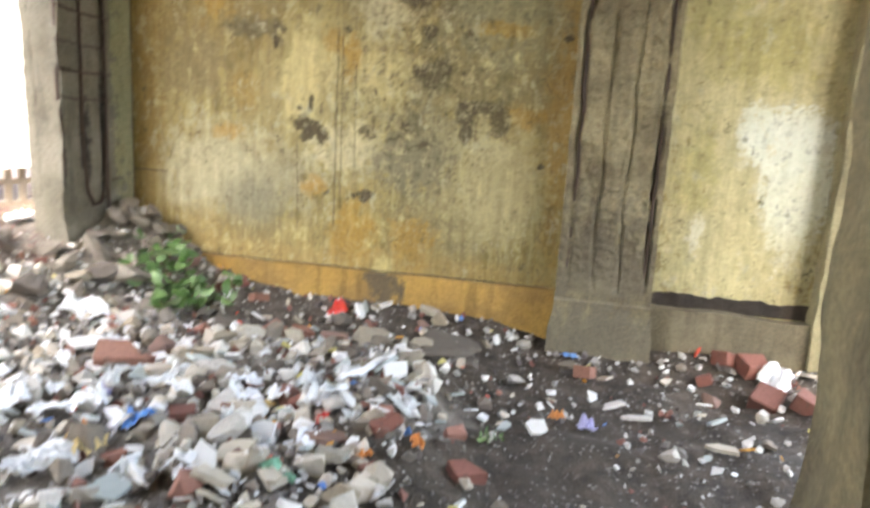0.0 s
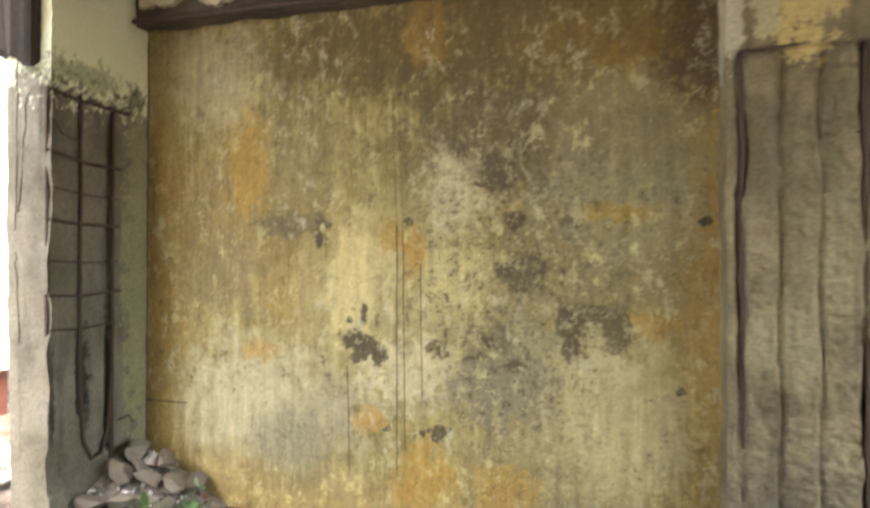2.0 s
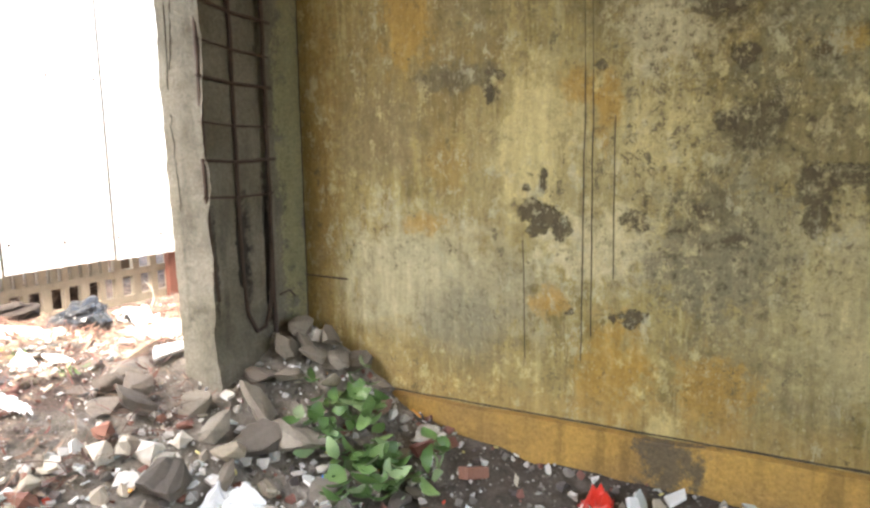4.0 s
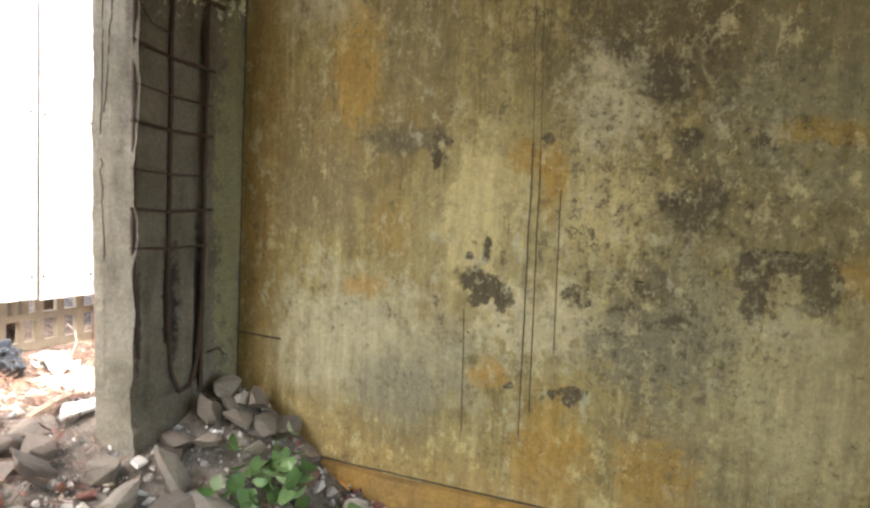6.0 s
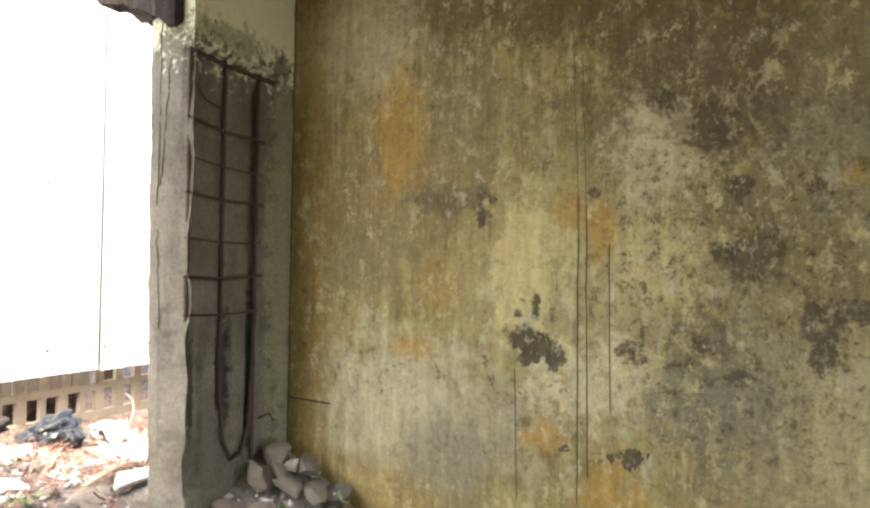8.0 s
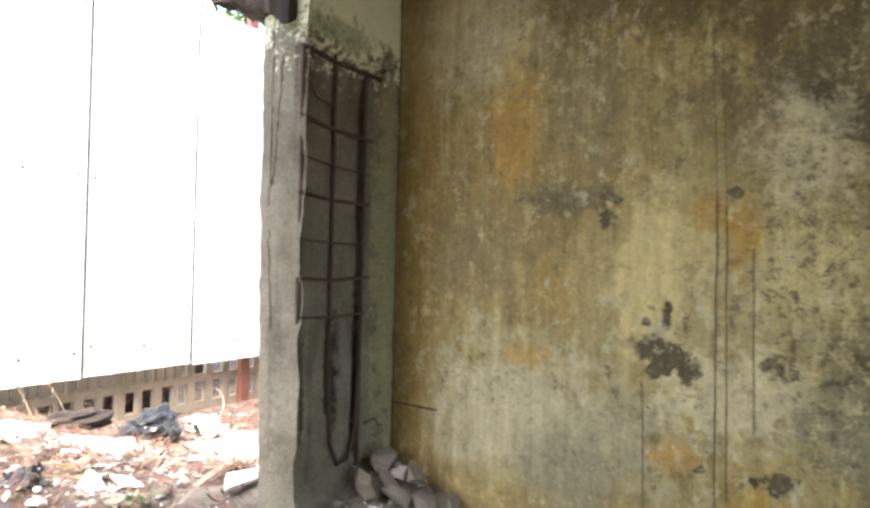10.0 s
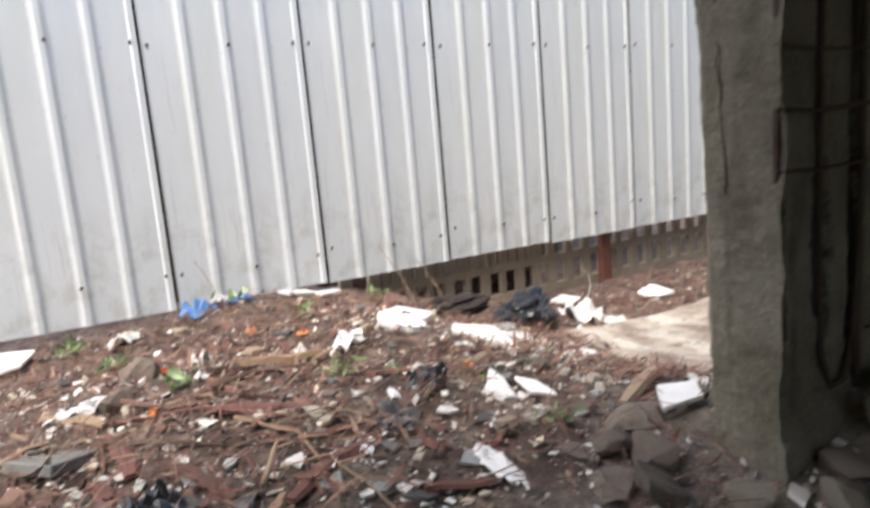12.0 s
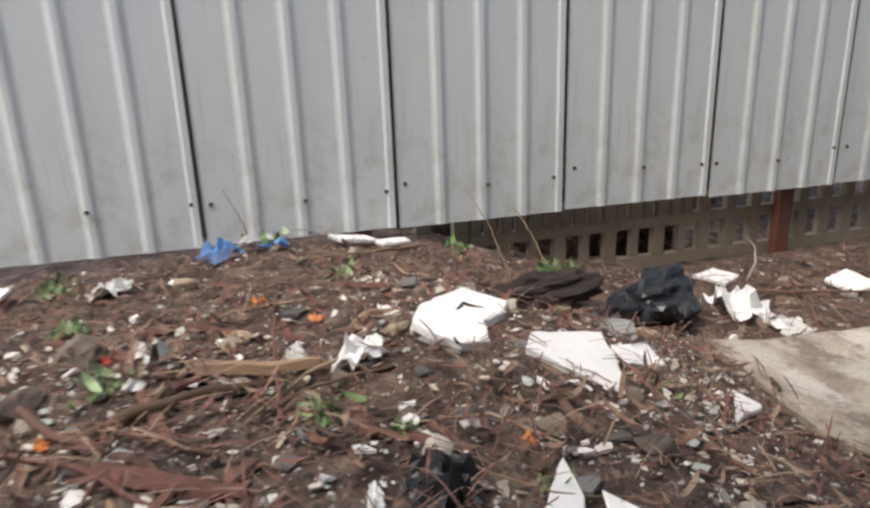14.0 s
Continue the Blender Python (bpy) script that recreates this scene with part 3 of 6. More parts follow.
def build_beam():
    def shape(p):
        q = p.copy()
        if p.z < 2.9:
            q.z += 0.02 * fuzz(p.x, p.y, 0, 5)
        if p.y < -0.06:
            q.y += 0.012 * fuzz(p.x, 2, p.z, 9)
        return q

    beam = new("beam")
    tagged(beam, "spalled concrete beam with exposed bars over the wall", "beam", kind="structure")
    part("beam_core", mesh_of("beam_core", *rough_box(0.03, 4.6, -0.10, -0.001, 2.85, 3.259, 0.04, shape), M_BEAM), None, beam)
    v, f = tube([(0.06 + 0.12 * k, -0.135 + 0.008 * fuzz(k, 0, 0, 0.7), 2.862 + 0.012 * fuzz(k, 3, 0, 0.6)) for k in range(38)], 0.017)
    part("rebar", mesh_of("rebar", v, f, M_RUST), None, beam)
    # cream plaster left between the dark stirrup scars
    x = 0.10
    rng = random.Random(4)
    for low, width in ((2.93, 0.27), (2.90, 0.24), (2.96, 0.20), (2.95, 0.30), (2.93, 0.22), (2.99, 0.26), (2.95, 0.3), (3.0, 0.24)):
        bm = bmesh.new()
        pts = []
        for k in range(9):
            pts.append((x + width * k / 8, low + 0.035 * abs(k - 4) / 4 * rng.random() + 0.02 * rng.random()))
        edge = [(px, pz) for px, pz in pts] + [(x + width + 0.02 * rng.random(), 3.1), (x + width - 0.03 * rng.random(), 3.255), (x + 0.02, 3.255), (x - 0.02 * rng.random(), 3.08)]
        face = bm.faces.new([bm.verts.new((px, -0.138, pz)) for px, pz in edge])
        bmesh.ops.recalc_face_normals(bm, faces=[face])
        out = bmesh.ops.extrude_face_region(bm, geom=[face])
        bmesh.ops.translate(bm, verts=[g for g in out["geom"] if isinstance(g, bmesh.types.BMVert)], vec=(0, 0.05, 0))
        bmesh.ops.recalc_face_normals(bm, faces=bm.faces[:])
        part("plaster_patch", bm, M_PLASTER, beam)
        x += width + 0.10 + 0.03 * rng.random()


def column_a_shape(p):
    q = p.copy()
    n1 = fuzz(p.x, p.y, p.z, 5)
    n2 = fuzz(p.x, p.y, p.z, 14)
    # worn upright edges
    cut = min(max(0.0, -0.235 - p.x), max(0.0, -0.58 - p.y))
    q += Vector((cut * 0.55, cut * 0.5, 0)) * (1 + 0.4 * n1)
    if p.y < -0.64 and p.x < -0.25:
        if abs(p.z - 1.62) < 0.05:
            q += Vector((0.025, 0.02, 0))
        chip = max(0.0, fuzz(3.0, 1.0, p.z, 7) - 0.25) + 0.6 * max(0.0, fuzz(8.0, 1.0, p.z, 19) - 0.2)
        q += Vector((0.05 * chip, 0.03 * chip, 0))
    # the outer face leans in towards the foot
    if p.x < -0.1:
        q.x += 0.055 * (1 - ease(p.z, 0.2, 2.0)) * ease(-p.x, 0.1, 0.3)
    # the flaked side, from the foot to the plaster above
    top = 2.37 + 0.02 * n2 + 0.01 * math.sin(p.y * 40)
    inside = ease(p.z, 0.33 + 0.06 * n1, 0.46) * (1 - ease(p.z, top - 0.012, top + 0.012))
    inside *= 1 - ease(p.y, -0.13 + 0.02 * n1, -0.06)
    if p.x > 0.03:
        groove = 0.0
        for y, half, low, high in ((-0.41, 0.055, 0.70, 1.16), (-0.65, 0.035, 0.66, 1.2), (-0.235, 0.03, 0.45, 2.3)):
            groove = max(groove, (1 - ease(abs(p.y - y), half * 0.6, half)) * ease(p.z, low, low + 0.06) * (1 - ease(p.z, high - 0.05, high)))
        q.x -= inside * (0.05 + 0.014 * n2 + 0.012 * n1 + 0.03 * groove)
        if p.y < -0.64:
            q.y += inside * (0.03 + 0.025 * n1)
    elif p.y < -0.64 and p.x > -0.12:
        q.y += inside * (0.02 + 0.03 * n1) * ease(p.x, -0.12, 0.03)
    q += Vector((0.006 * n2, 0.006 * n1, 0))
    q += Vector((0.004 * fuzz(p.x, p.y, p.z, 30), 0.005 * fuzz(p.x + 3, p.y, p.z, 26), 0))
    return q


def bar(name, points, r, parent, wobble=0.006):
    line = []
    for a, b in zip(points, points[1:]):
        a, b = Vector(a), Vector(b)
        n = max(2, int((b - a).length / 0.06))
        line += [a.lerp(b, k / n) for k in range(n)]
    line.append(Vector(points[-1]))
    line = [p + wobble * Vector((fuzz(p.x, p.y, p.z, 6), fuzz(p.x, p.y, p.z + 9, 6), 0.4 * fuzz(p.x + 5, p.y, p.z, 6))) for p in line]
    radii = [0.86 * r * (1 + 0.25 * fuzz(p.x, p.y, p.z, 22)) for p in line]
    v, f = tube(line, radii)
    return part(name, mesh_of(name, v, f, M_RUST, True), None, parent)


def build_column_a():
    col = new("column")
    tagged(col, "spalled grey concrete column with rusty bars bared", "column", kind="structure")
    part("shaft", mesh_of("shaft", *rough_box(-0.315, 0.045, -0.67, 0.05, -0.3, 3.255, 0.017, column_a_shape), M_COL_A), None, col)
    for x0, z0, x1, z1 in ((-0.16, 3.0, -0.17, 1.66), (-0.10, 2.36, -0.15, 1.75), (-0.17, 1.55, -0.14, 1.1)):
        line = [(x0 + (x1 - x0) * k / 24 + 0.014 * fuzz(k, x0, 0, 0.45), -0.672 + 0.004 * fuzz(k, 2, x0, 0.4), z0 + (z1 - z0) * k / 24) for k in range(25)]
        v, f = tube(line, 0.0025, 5)
        part("crack", mesh_of("crack", v, f, M_LINE), None, col)
    bar("rebar", [(0.004, -0.655, 2.40), (0.004, -0.65, 1.4), (0.0, -0.645, 1.0), (-0.004, -0.60, 0.66)], 0.012, col)
    bar("rebar", [(0.008, -0.455, 2.38), (0.008, -0.45, 1.4), (0.006, -0.445, 0.80), (0.004, -0.42, 0.56), (0.004, -0.37, 0.455), (0.004, -0.30, 0.47), (0.006, -0.25, 0.60), (0.008, -0.235, 0.9)], 0.012, col)
    bar("rebar", [(0.008, -0.23, 2.36), (0.010, -0.232, 1.4), (0.006, -0.228, 0.42)], 0.013, col)
    for z0, z1, y1, r in ((2.36, 2.345, -0.12, 0.013), (2.055, 2.02, -0.18, 0.010), (1.88, 1.85, -0.20, 0.006), (1.715, 1.70, -0.19, 0.010), (1.51, 1.505, -0.20, 0.006), (1.335, 1.34, -0.18, 0.009), (1.165, 1.165, -0.21, 0.007)):
        bar("stirrup", [(0.014, -0.672, z0), (0.016, -0.45, (z0 + z1) / 2 - 0.01), (0.014, y1, z1)], r, col)
    bar("tie_wire", [(0.012, -0.655, 2.34), (0.016, -0.64, 2.22), (0.016, -0.57, 2.15), (0.014, -0.46, 2.13)], 0.005, col)
    bar("tie_wire", [(0.02, -0.2, 0.62), (0.05, -0.15, 0.64), (0.06, -0.12, 0.60)], 0.006, col)
    bar("nail_rod", [(0.05, -0.004, 0.70), (0.33, -0.012, 0.695)], 0.005, col, 0.002)


def build_haunch():
    def shape(p):
        q = p.copy()
        low = 2.47 + 0.12 * ease(-p.x, 0.0, 0.35) + 0.55 * ease(-p.x, 0.35, 1.2)
        if p.z < 2.9:
            q.z = low + 0.05 * fuzz(p.x, p.y, 1, 6) + 0.045 * fuzz(p.x, p.y, 4, 15)
        else:
            q.z = max(p.z, low + 0.1)
        q.y += 0.03 * fuzz(p.x, p.y, p.z, 7) + 0.025 * fuzz(p.x, p.y, p.z, 19)
        q.x += 0.03 * fuzz(p.x + 4, p.y, p.z, 8) if p.x > -0.1 else 0.0
        return q

    h = part("bracket", mesh_of("bracket", *rough_box(-1.15, -0.03, -0.725, -0.38, 2.5, 3.255, 0.03, shape), M_BRACKET))
    tagged(h, "dark broken concrete bracket jutting from the column's head", "bracket", kind="structure")
    for y in (-0.66, -0.5):
        bar("rebar", [(-0.26, y, 2.57), (-0.6, y, 2.69), (-1.0, y, 2.96)], 0.014, h)


def column_b_shape(p):
    q = p.copy()
    n1, n2 = fuzz(p.x, p.y, p.z, 5), fuzz(p.x, p.y, p.z, 16)
    if p.y < -0.2:
        top, low = 2.40 + 0.015 * n2, 0.12 + 0.05 * n1
        inside = ease(p.z, low, low + 0.25) * (1 - ease(p.z, top - 0.02, top))
        ribs = 0.0
        for x in (3.355, 3.505):
            ribs = max(ribs, (0.55 + 0.9 * fuzz(x, 8, p.z, 2.6)) * (1 - ease(abs(p.x - x - 0.008 * math.sin(p.z * 9 + x * 30)), 0.005, 0.015)))
        crack = 0.0
        for x, w in ((3.205, 0.022), (3.665, 0.020)):
            crack = max(crack, 1 - ease(abs(p.x - x - 0.02 * fuzz(x, 0, p.z, 3.2) - 0.008 * fuzz(x, 4, p.z, 11)), w * 0.5, w))
        ring = 1 - ease(abs((p.z + 0.02 * n1) % 0.17 - 0.085), 0.008, 0.02)
        q.y += inside * (0.03 + 0.010 * n2 + 0.012 * n1 + 0.007 * fuzz(p.x, p.y, p.z, 34) + 0.025 * ribs + 0.065 * crack * max(0.15, 0.6 + 1.1 * fuzz(p.x, 3, p.z, 1.7)) + 0.002 * ring)
        if p.z > 2.40:
            q.y += 0.012 * n2
    if p.z < 0.12:
        q.x += 0.03 * (1 if p.x > 3.43 else -1) * ease(0.12 - p.z, 0, 0.3) + 0.01 * n1
        q.y -= 0.02 if p.y < -0.2 else 0
    q.x += 0.006 * n2 + 0.008 * n1
    return q


def build_column_b():
    col = new("column")
    tagged(col, "rough dark concrete column split by rusting bars", "column", kind="structure")
    part("shaft", mesh_of("shaft", *rough_box(3.15, 3.72, -0.235, -0.002, -0.45, 3.255, 0.013, column_b_shape), M_COL_B), None, col)
    for x, r, top in ((3.205, 0.012, 2.40), (3.665, 0.011, 2.44)):
        bar("rebar", [(x, -0.19, 0.2), (x + 0.008, -0.19, 1.2), (x, -0.20, top)], r, col, 0.012)
    bar("stirrup", [(3.20, -0.215, 2.385), (3.45, -0.225, 2.40), (3.60, -0.222, 2.42)], 0.009, col)
    bar("tie_wire", [(3.62, -0.24, 2.02), (3.74, -0.25, 2.03)], 0.004, col)


def build_column_c():
    def shape(p):
        n1, n2 = fuzz(p.x, p.y, p.z, 4), fuzz(p.x, p.y, p.z, 13)
        return p + Vector((0.02 * n1 + 0.008 * n2, 0.012 * n1, 0))

    def shape_c(p):
        n1, n2 = fuzz(p.x, p.y, p.z, 4), fuzz(p.x, p.y, p.z, 13)
        groove = 1 - ease(abs(p.x - 4.80 - 0.02 * fuzz(1, 0, p.z, 3)), 0.012, 0.035)
        return p + Vector((0.022 * n1 + 0.012 * n2, (0.05 * groove if p.y < 0 else 0) + 0.014 * n1, 0))

    col = part("column", mesh_of("column", *rough_box(4.665, 4.93, -0.13, 0.25, -0.45, 3.255, 0.02, shape_c), M_COL_C), None)
    tagged(col, "narrow plastered column with worn edges", "column", kind="structure")
    near = part("column", mesh_of("column", *rough_box(3.635, 3.93, -3.24, -3.0, -0.45, 3.255, 0.025, shape), M_COL_D), None)
    tagged(near, "olive-brown weathered column inside the room", "column", kind="structure")


M_COL_C = concrete_material("yellowed_plaster", (0.36, 0.31, 0.17), (0.24, 0.20, 0.11))
M_COL_D = concrete_material("olive_plaster", (0.25, 0.21, 0.115), (0.14, 0.115, 0.07))


def sheet_mesh(width, height):
    """A steel sheet with three raised ribs between turned edges, standing in the plane x = 0 along y."""
    prof = [(0.0, 0.004), (0.012, 0.0)]
    pitch = width / 4
    for k in range(1, 4):
        c = pitch * k
        prof += [(c + d, h) for d, h in ((-0.05, 0.0), (-0.036, 0.003), (-0.022, 0.010), (-0.012, 0.013), (0.012, 0.013), (0.022, 0.010), (0.036, 0.003), (0.05, 0.0))]
    prof += [(width - 0.05, 0.0), (width - 0.035, 0.010), (width - 0.004, 0.010)]
    verts, faces = [], []
    n = len(prof)
    for back in (0.0, -0.0015):
        for z in (0.0, height):
            verts += [(d + back, y, z) for y, d in prof]
    for k in range(n - 1):
        faces.append((k, k + 1, n + k + 1, n + k))
        faces.append((2 * n + k + 1, 2 * n + k, 3 * n + k, 3 * n + k + 1))
        faces.append((k + 1, k, 2 * n + k, 2 * n + k + 1))
        faces.append((n + k, n + k + 1, 3 * n + k + 1, 3 * n + k))
    faces += [(0, n, 3 * n, 2 * n), (n - 1, 3 * n - 1, 4 * n - 1, 2 * n - 1)]
    return mesh_of("sheet", verts, faces, M_FENCE)


FENCE_X, FENCE_Y, SHEET = -3.45, -0.785, 1.068


def build_fence():
    fence = tagged(new("fence"), "white corrugated steel sheet fence, grimy at the foot", "fence", kind="structure")
    data = sheet_mesh(SHEET - 0.02, 3.56)
    screw = bmesh.new()
    bmesh.ops.create_cone(screw, cap_ends=True, segments=8, radius1=0.013, radius2=0.010, depth=0.012, matrix=Matrix.Rotation(radians(90), 4, "Y"))
    screw_data = bpy.data.meshes.new("screw")
    screw.to_mesh(screw_data)
    screw.free()
    screw_data.materials.append(M_RUST)
    # dark backing that stands in for the shade behind each sheet gap
    back = box_bm(-0.006, -0.003, -0.06, 0.04, 0.05, 3.5)
    strip = bpy.data.meshes.new("joint_strip")
    back.to_mesh(strip)
    back.free()
    strip.materials.append(M_LINE)
    rng = random.Random(7)
    for k in range(-7, 8):
        y = FENCE_Y + SHEET * k
        ob = part("sheet", data, None, fence)
        lean = rng.uniform(-0.18, 0.18)
        ob.matrix_basis = pose(FENCE_X + rng.uniform(-0.004, 0.004), y, 0.378 + rng.uniform(-0.01, 0.01), lean, 0, 0)
        part("joint_strip", strip, None, ob, "dark strip standing in for shade behind the gap")
        if -4 <= k <= 4:
            for z in (0.235, 1.74, 3.2):
                for dy in (0.05, 0.53, 1.0):
                    s = part("screw", screw_data, None, ob)
                    s.matrix_basis = pose(0.007 if dy != 0.53 else 0.026, dy + rng.uniform(-0.02, 0.02), z + rng.uniform(-0.03, 0.03))
    for z in (0.62, 2.12, 3.58):
        part("rail", box_bm(FENCE_X - 0.055, FENCE_X - 0.008, -8.1, 7.5, z - 0.025, z + 0.025), M_RED_STEEL, fence)
    for y in (-7, -4.0, -1.0, 2.08, 5.1):
        part("post", box_bm(FENCE_X - 0.13, FENCE_X - 0.06, y - 0.06, y + 0.06, -0.4, 4.35, 0.006), M_RED_STEEL, fence, "red-oxide steel post")


def plain_box(name, x0, x1, y0, y1, z0, z1, material):
    bm = box_bm(x0, x1, y0, y1, z0, z1, 0.004)
    data = bpy.data.meshes.new(name)
    bm.to_mesh(data)
    bm.free()
    data.materials.append(material)
    return data


def build_lattice():
    """The pierced block wall behind the fence's foot: slotted blocks, then open square ones."""
    block = tagged(new("block_screen"), "low tan pierced block screen behind the fence", "screen", kind="structure")
    x0, x1 = FENCE_X - 0.20, FENCE_X - 0.135
    part("bank", mesh_of("bank", *rough_box(FENCE_X - 1.3, FENCE_X - 0.36, -0.75, 1.36, -0.5, 0.40, 0.06, lambda p: p + Vector((0.08 * fuzz(p.x, p.y, p.z, 3), 0, 0.10 * fuzz(p.x, p.y, 1, 3) if p.z > 0.2 else 0))), M_SOIL), None, block, "dark soil bank behind the blocks")
    part("base_course", box_bm(x0, x1, -0.30, 7, -0.45, -0.04), M_LATTICE, block)
    part("middle_course", box_bm(x0, x1, -0.30, 7, 0.165, 0.235), M_LATTICE, block)
    part("top_course", box_bm(x0, x1, -0.30, 7, 0.405, 0.52), M_LATTICE, block)
    slat = plain_box("slat", x0 + 0.004, x1 - 0.004, -0.036, 0.036, 0.233, 0.407, M_LATTICE)
    pier = plain_box("pier", x0 + 0.004, x1 - 0.004, -0.045, 0.045, -0.042, 0.167, M_LATTICE)
    thin = plain_box("pier", x0 + 0.004, x1 - 0.004, -0.028, 0.028, -0.042, 0.167, M_LATTICE)
    stub = plain_box("stub", x0, x1, -0.05, 0.05, -0.4, 0.43, M_LATTICE)
    web = plain_box("web", x0 + 0.004, x1 - 0.004, -0.04, 0.04, 0.233, 0.407, M_LATTICE)
    for k in range(16):
        part("slat", slat, None, block).location = (0, -0.26 + 0.105 * k, 0)
    for k in range(9):
        part("pier", pier if k % 2 else thin, None, block).location = (0, -0.24 + 0.19 * k, 0)
    for k in range(26):
        y = 1.46 + 0.215 * k
        part("web", web, None, block).location = (0, y, 0)
        part("pier", pier, None, block).location = (0, y, 0)
    for y in (-0.605, -0.36):
        part("stub", stub, None, block, "dark weathered stub").location = (0, y, 0)


build_ground()
build_wall()
build_beam()
build_column_a()
build_haunch()
build_column_b()
build_column_c()
build_fence()
build_lattice()


# ---- loose things ----
def place(x, y, lift=0.0, bumps=True):
    return (x, y, ground_height(x, y, bumps) + lift)


def flat_material(name, tone, rough=0.5, dirt=0.35, shine=0.0):
    s = Shader(name, rough)
    n = s.noise(11, 5, rough=0.65)
    c = s.mix(s.math("MULTIPLY", s.step(n, 0.48, 0.72), dirt), tone, (0.13, 0.10, 0.075))
    s.colour(s.mix(0.3, c, s.ramp(s.noise(40, 4), [(0.3, (0.3, 0.3, 0.3)), (0.7, (0.68, 0.68, 0.68))]), "OVERLAY"))
    s.bump(s.noise(26, 4), 0.35, 0.006)
    return s.mat


M_WHITE_SLAB = flat_material("white_fibre_board", (0.80, 0.79, 0.77), 0.75, 0.1)
M_PAPER = flat_material("white_paper", (0.78, 0.78, 0.78), 0.6, 0.2)
M_FILM = flat_material("cloudy_plastic", (0.62, 0.62, 0.60), 0.3, 0.35)
M_BLUE = flat_material("blue_plastic", (0.10, 0.27, 0.62), 0.4, 0.3)
M_PALE_BLUE = flat_material("faded_blue_cloth", (0.12, 0.27, 0.55), 0.7, 0.2)
M_RED = flat_material("red_wrapper", (0.62, 0.035, 0.02), 0.3, 0.12)
M_ORANGE = flat_material("orange_wrapper", (0.68, 0.26, 0.07), 0.5, 0.35)
M_YELLOW = flat_material("yellow_wrapper", (0.70, 0.52, 0.22), 0.5, 0.35)
M_GREEN = flat_material("green_wrapper", (0.18, 0.40, 0.26), 0.5, 0.35)
M_PURPLE = flat_material("lilac_wrapper", (0.38, 0.36, 0.55), 0.5, 0.35)
M_BLACK = flat_material("black_plastic", (0.012, 0.013, 0.016), 0.28, 0.1)
M_PEAT = simple_material("dark_rotted_fibre", [(0.022, 0.015, 0.012)], 0.95, 25, bump=1.0)
M_BRICK = simple_material("broken_brick", [(0.22, 0.085, 0.06), (0.17, 0.07, 0.05), (0.27, 0.13, 0.09)], 0.9, 16, vary=0.5)
M_WOOD = simple_material("weathered_wood", [(0.27, 0.18, 0.11), (0.31, 0.225, 0.15)], 0.85, 20)
M_DARK_WOOD = simple_material("dark_bark", [(0.085, 0.055, 0.035), (0.11, 0.06, 0.045)], 0.9, 20)
M_STRIP = simple_material("red_brown_bark", [(0.13, 0.055, 0.042), (0.16, 0.075, 0.055)], 0.8, 20)
M_PALE_STONE = simple_material("pale_rubble", [(0.42, 0.385, 0.32), (0.50, 0.46, 0.40), (0.34, 0.31, 0.26)], 0.9, 14)
M_SLATE = simple_material("grey_slate", [(0.15, 0.155, 0.15), (0.22, 0.24, 0.235), (0.32, 0.35, 0.34)], 0.7, 14)
M_DARK_SLATE = simple_material("dark_slate", [(0.065, 0.065, 0.064), (0.10, 0.10, 0.095), (0.16, 0.16, 0.15)], 0.7, 14)
M_DARK_STONE = simple_material("dark_earthy_stone", [(0.16, 0.132, 0.108), (0.23, 0.195, 0.16)], 0.95, 14, bump=1.0)
M_DARK_FILM = flat_material("dark_grey_plastic", (0.07, 0.07, 0.08), 0.4, 0.3)
M_CORNER_STONE = simple_material("grey_brown_stone", [(0.15, 0.128, 0.10), (0.20, 0.172, 0.135), (0.12, 0.10, 0.08), (0.26, 0.225, 0.18)], 0.9, 14, bump=0.8)
M_CHIPS = simple_material("gravel", [(0.30, 0.28, 0.25), (0.17, 0.15, 0.13), (0.42, 0.39, 0.35), (0.12, 0.10, 0.09), (0.22, 0.10, 0.075), (0.52, 0.49, 0.45), (0.22, 0.195, 0.17), (0.66, 0.64, 0.60)], 0.9, 30, rand="island")
M_PALE_RUBBLE = simple_material("pale_mixed_rubble", [(0.50, 0.45, 0.37), (0.64, 0.60, 0.53), (0.26, 0.215, 0.17), (0.42, 0.36, 0.285), (0.74, 0.71, 0.66), (0.31, 0.15, 0.11), (0.54, 0.47, 0.37), (0.14, 0.11, 0.085)], 0.9, 24, rand="island")
M_WHITE_CHIPS = simple_material("white_chips", [(0.70, 0.68, 0.64), (0.60, 0.57, 0.52), (0.76, 0.75, 0.73), (0.42, 0.45, 0.42), (0.50, 0.44, 0.34)], 0.7, 25, rand="island", vary=0.2)
M_LITTER = simple_material("dead_leaves", [(0.165, 0.08, 0.058), (0.21, 0.125, 0.088), (0.105, 0.057, 0.043), (0.27, 0.19, 0.135), (0.185, 0.078, 0.06), (0.07, 0.042, 0.033)], 0.85, 25, rand="island")
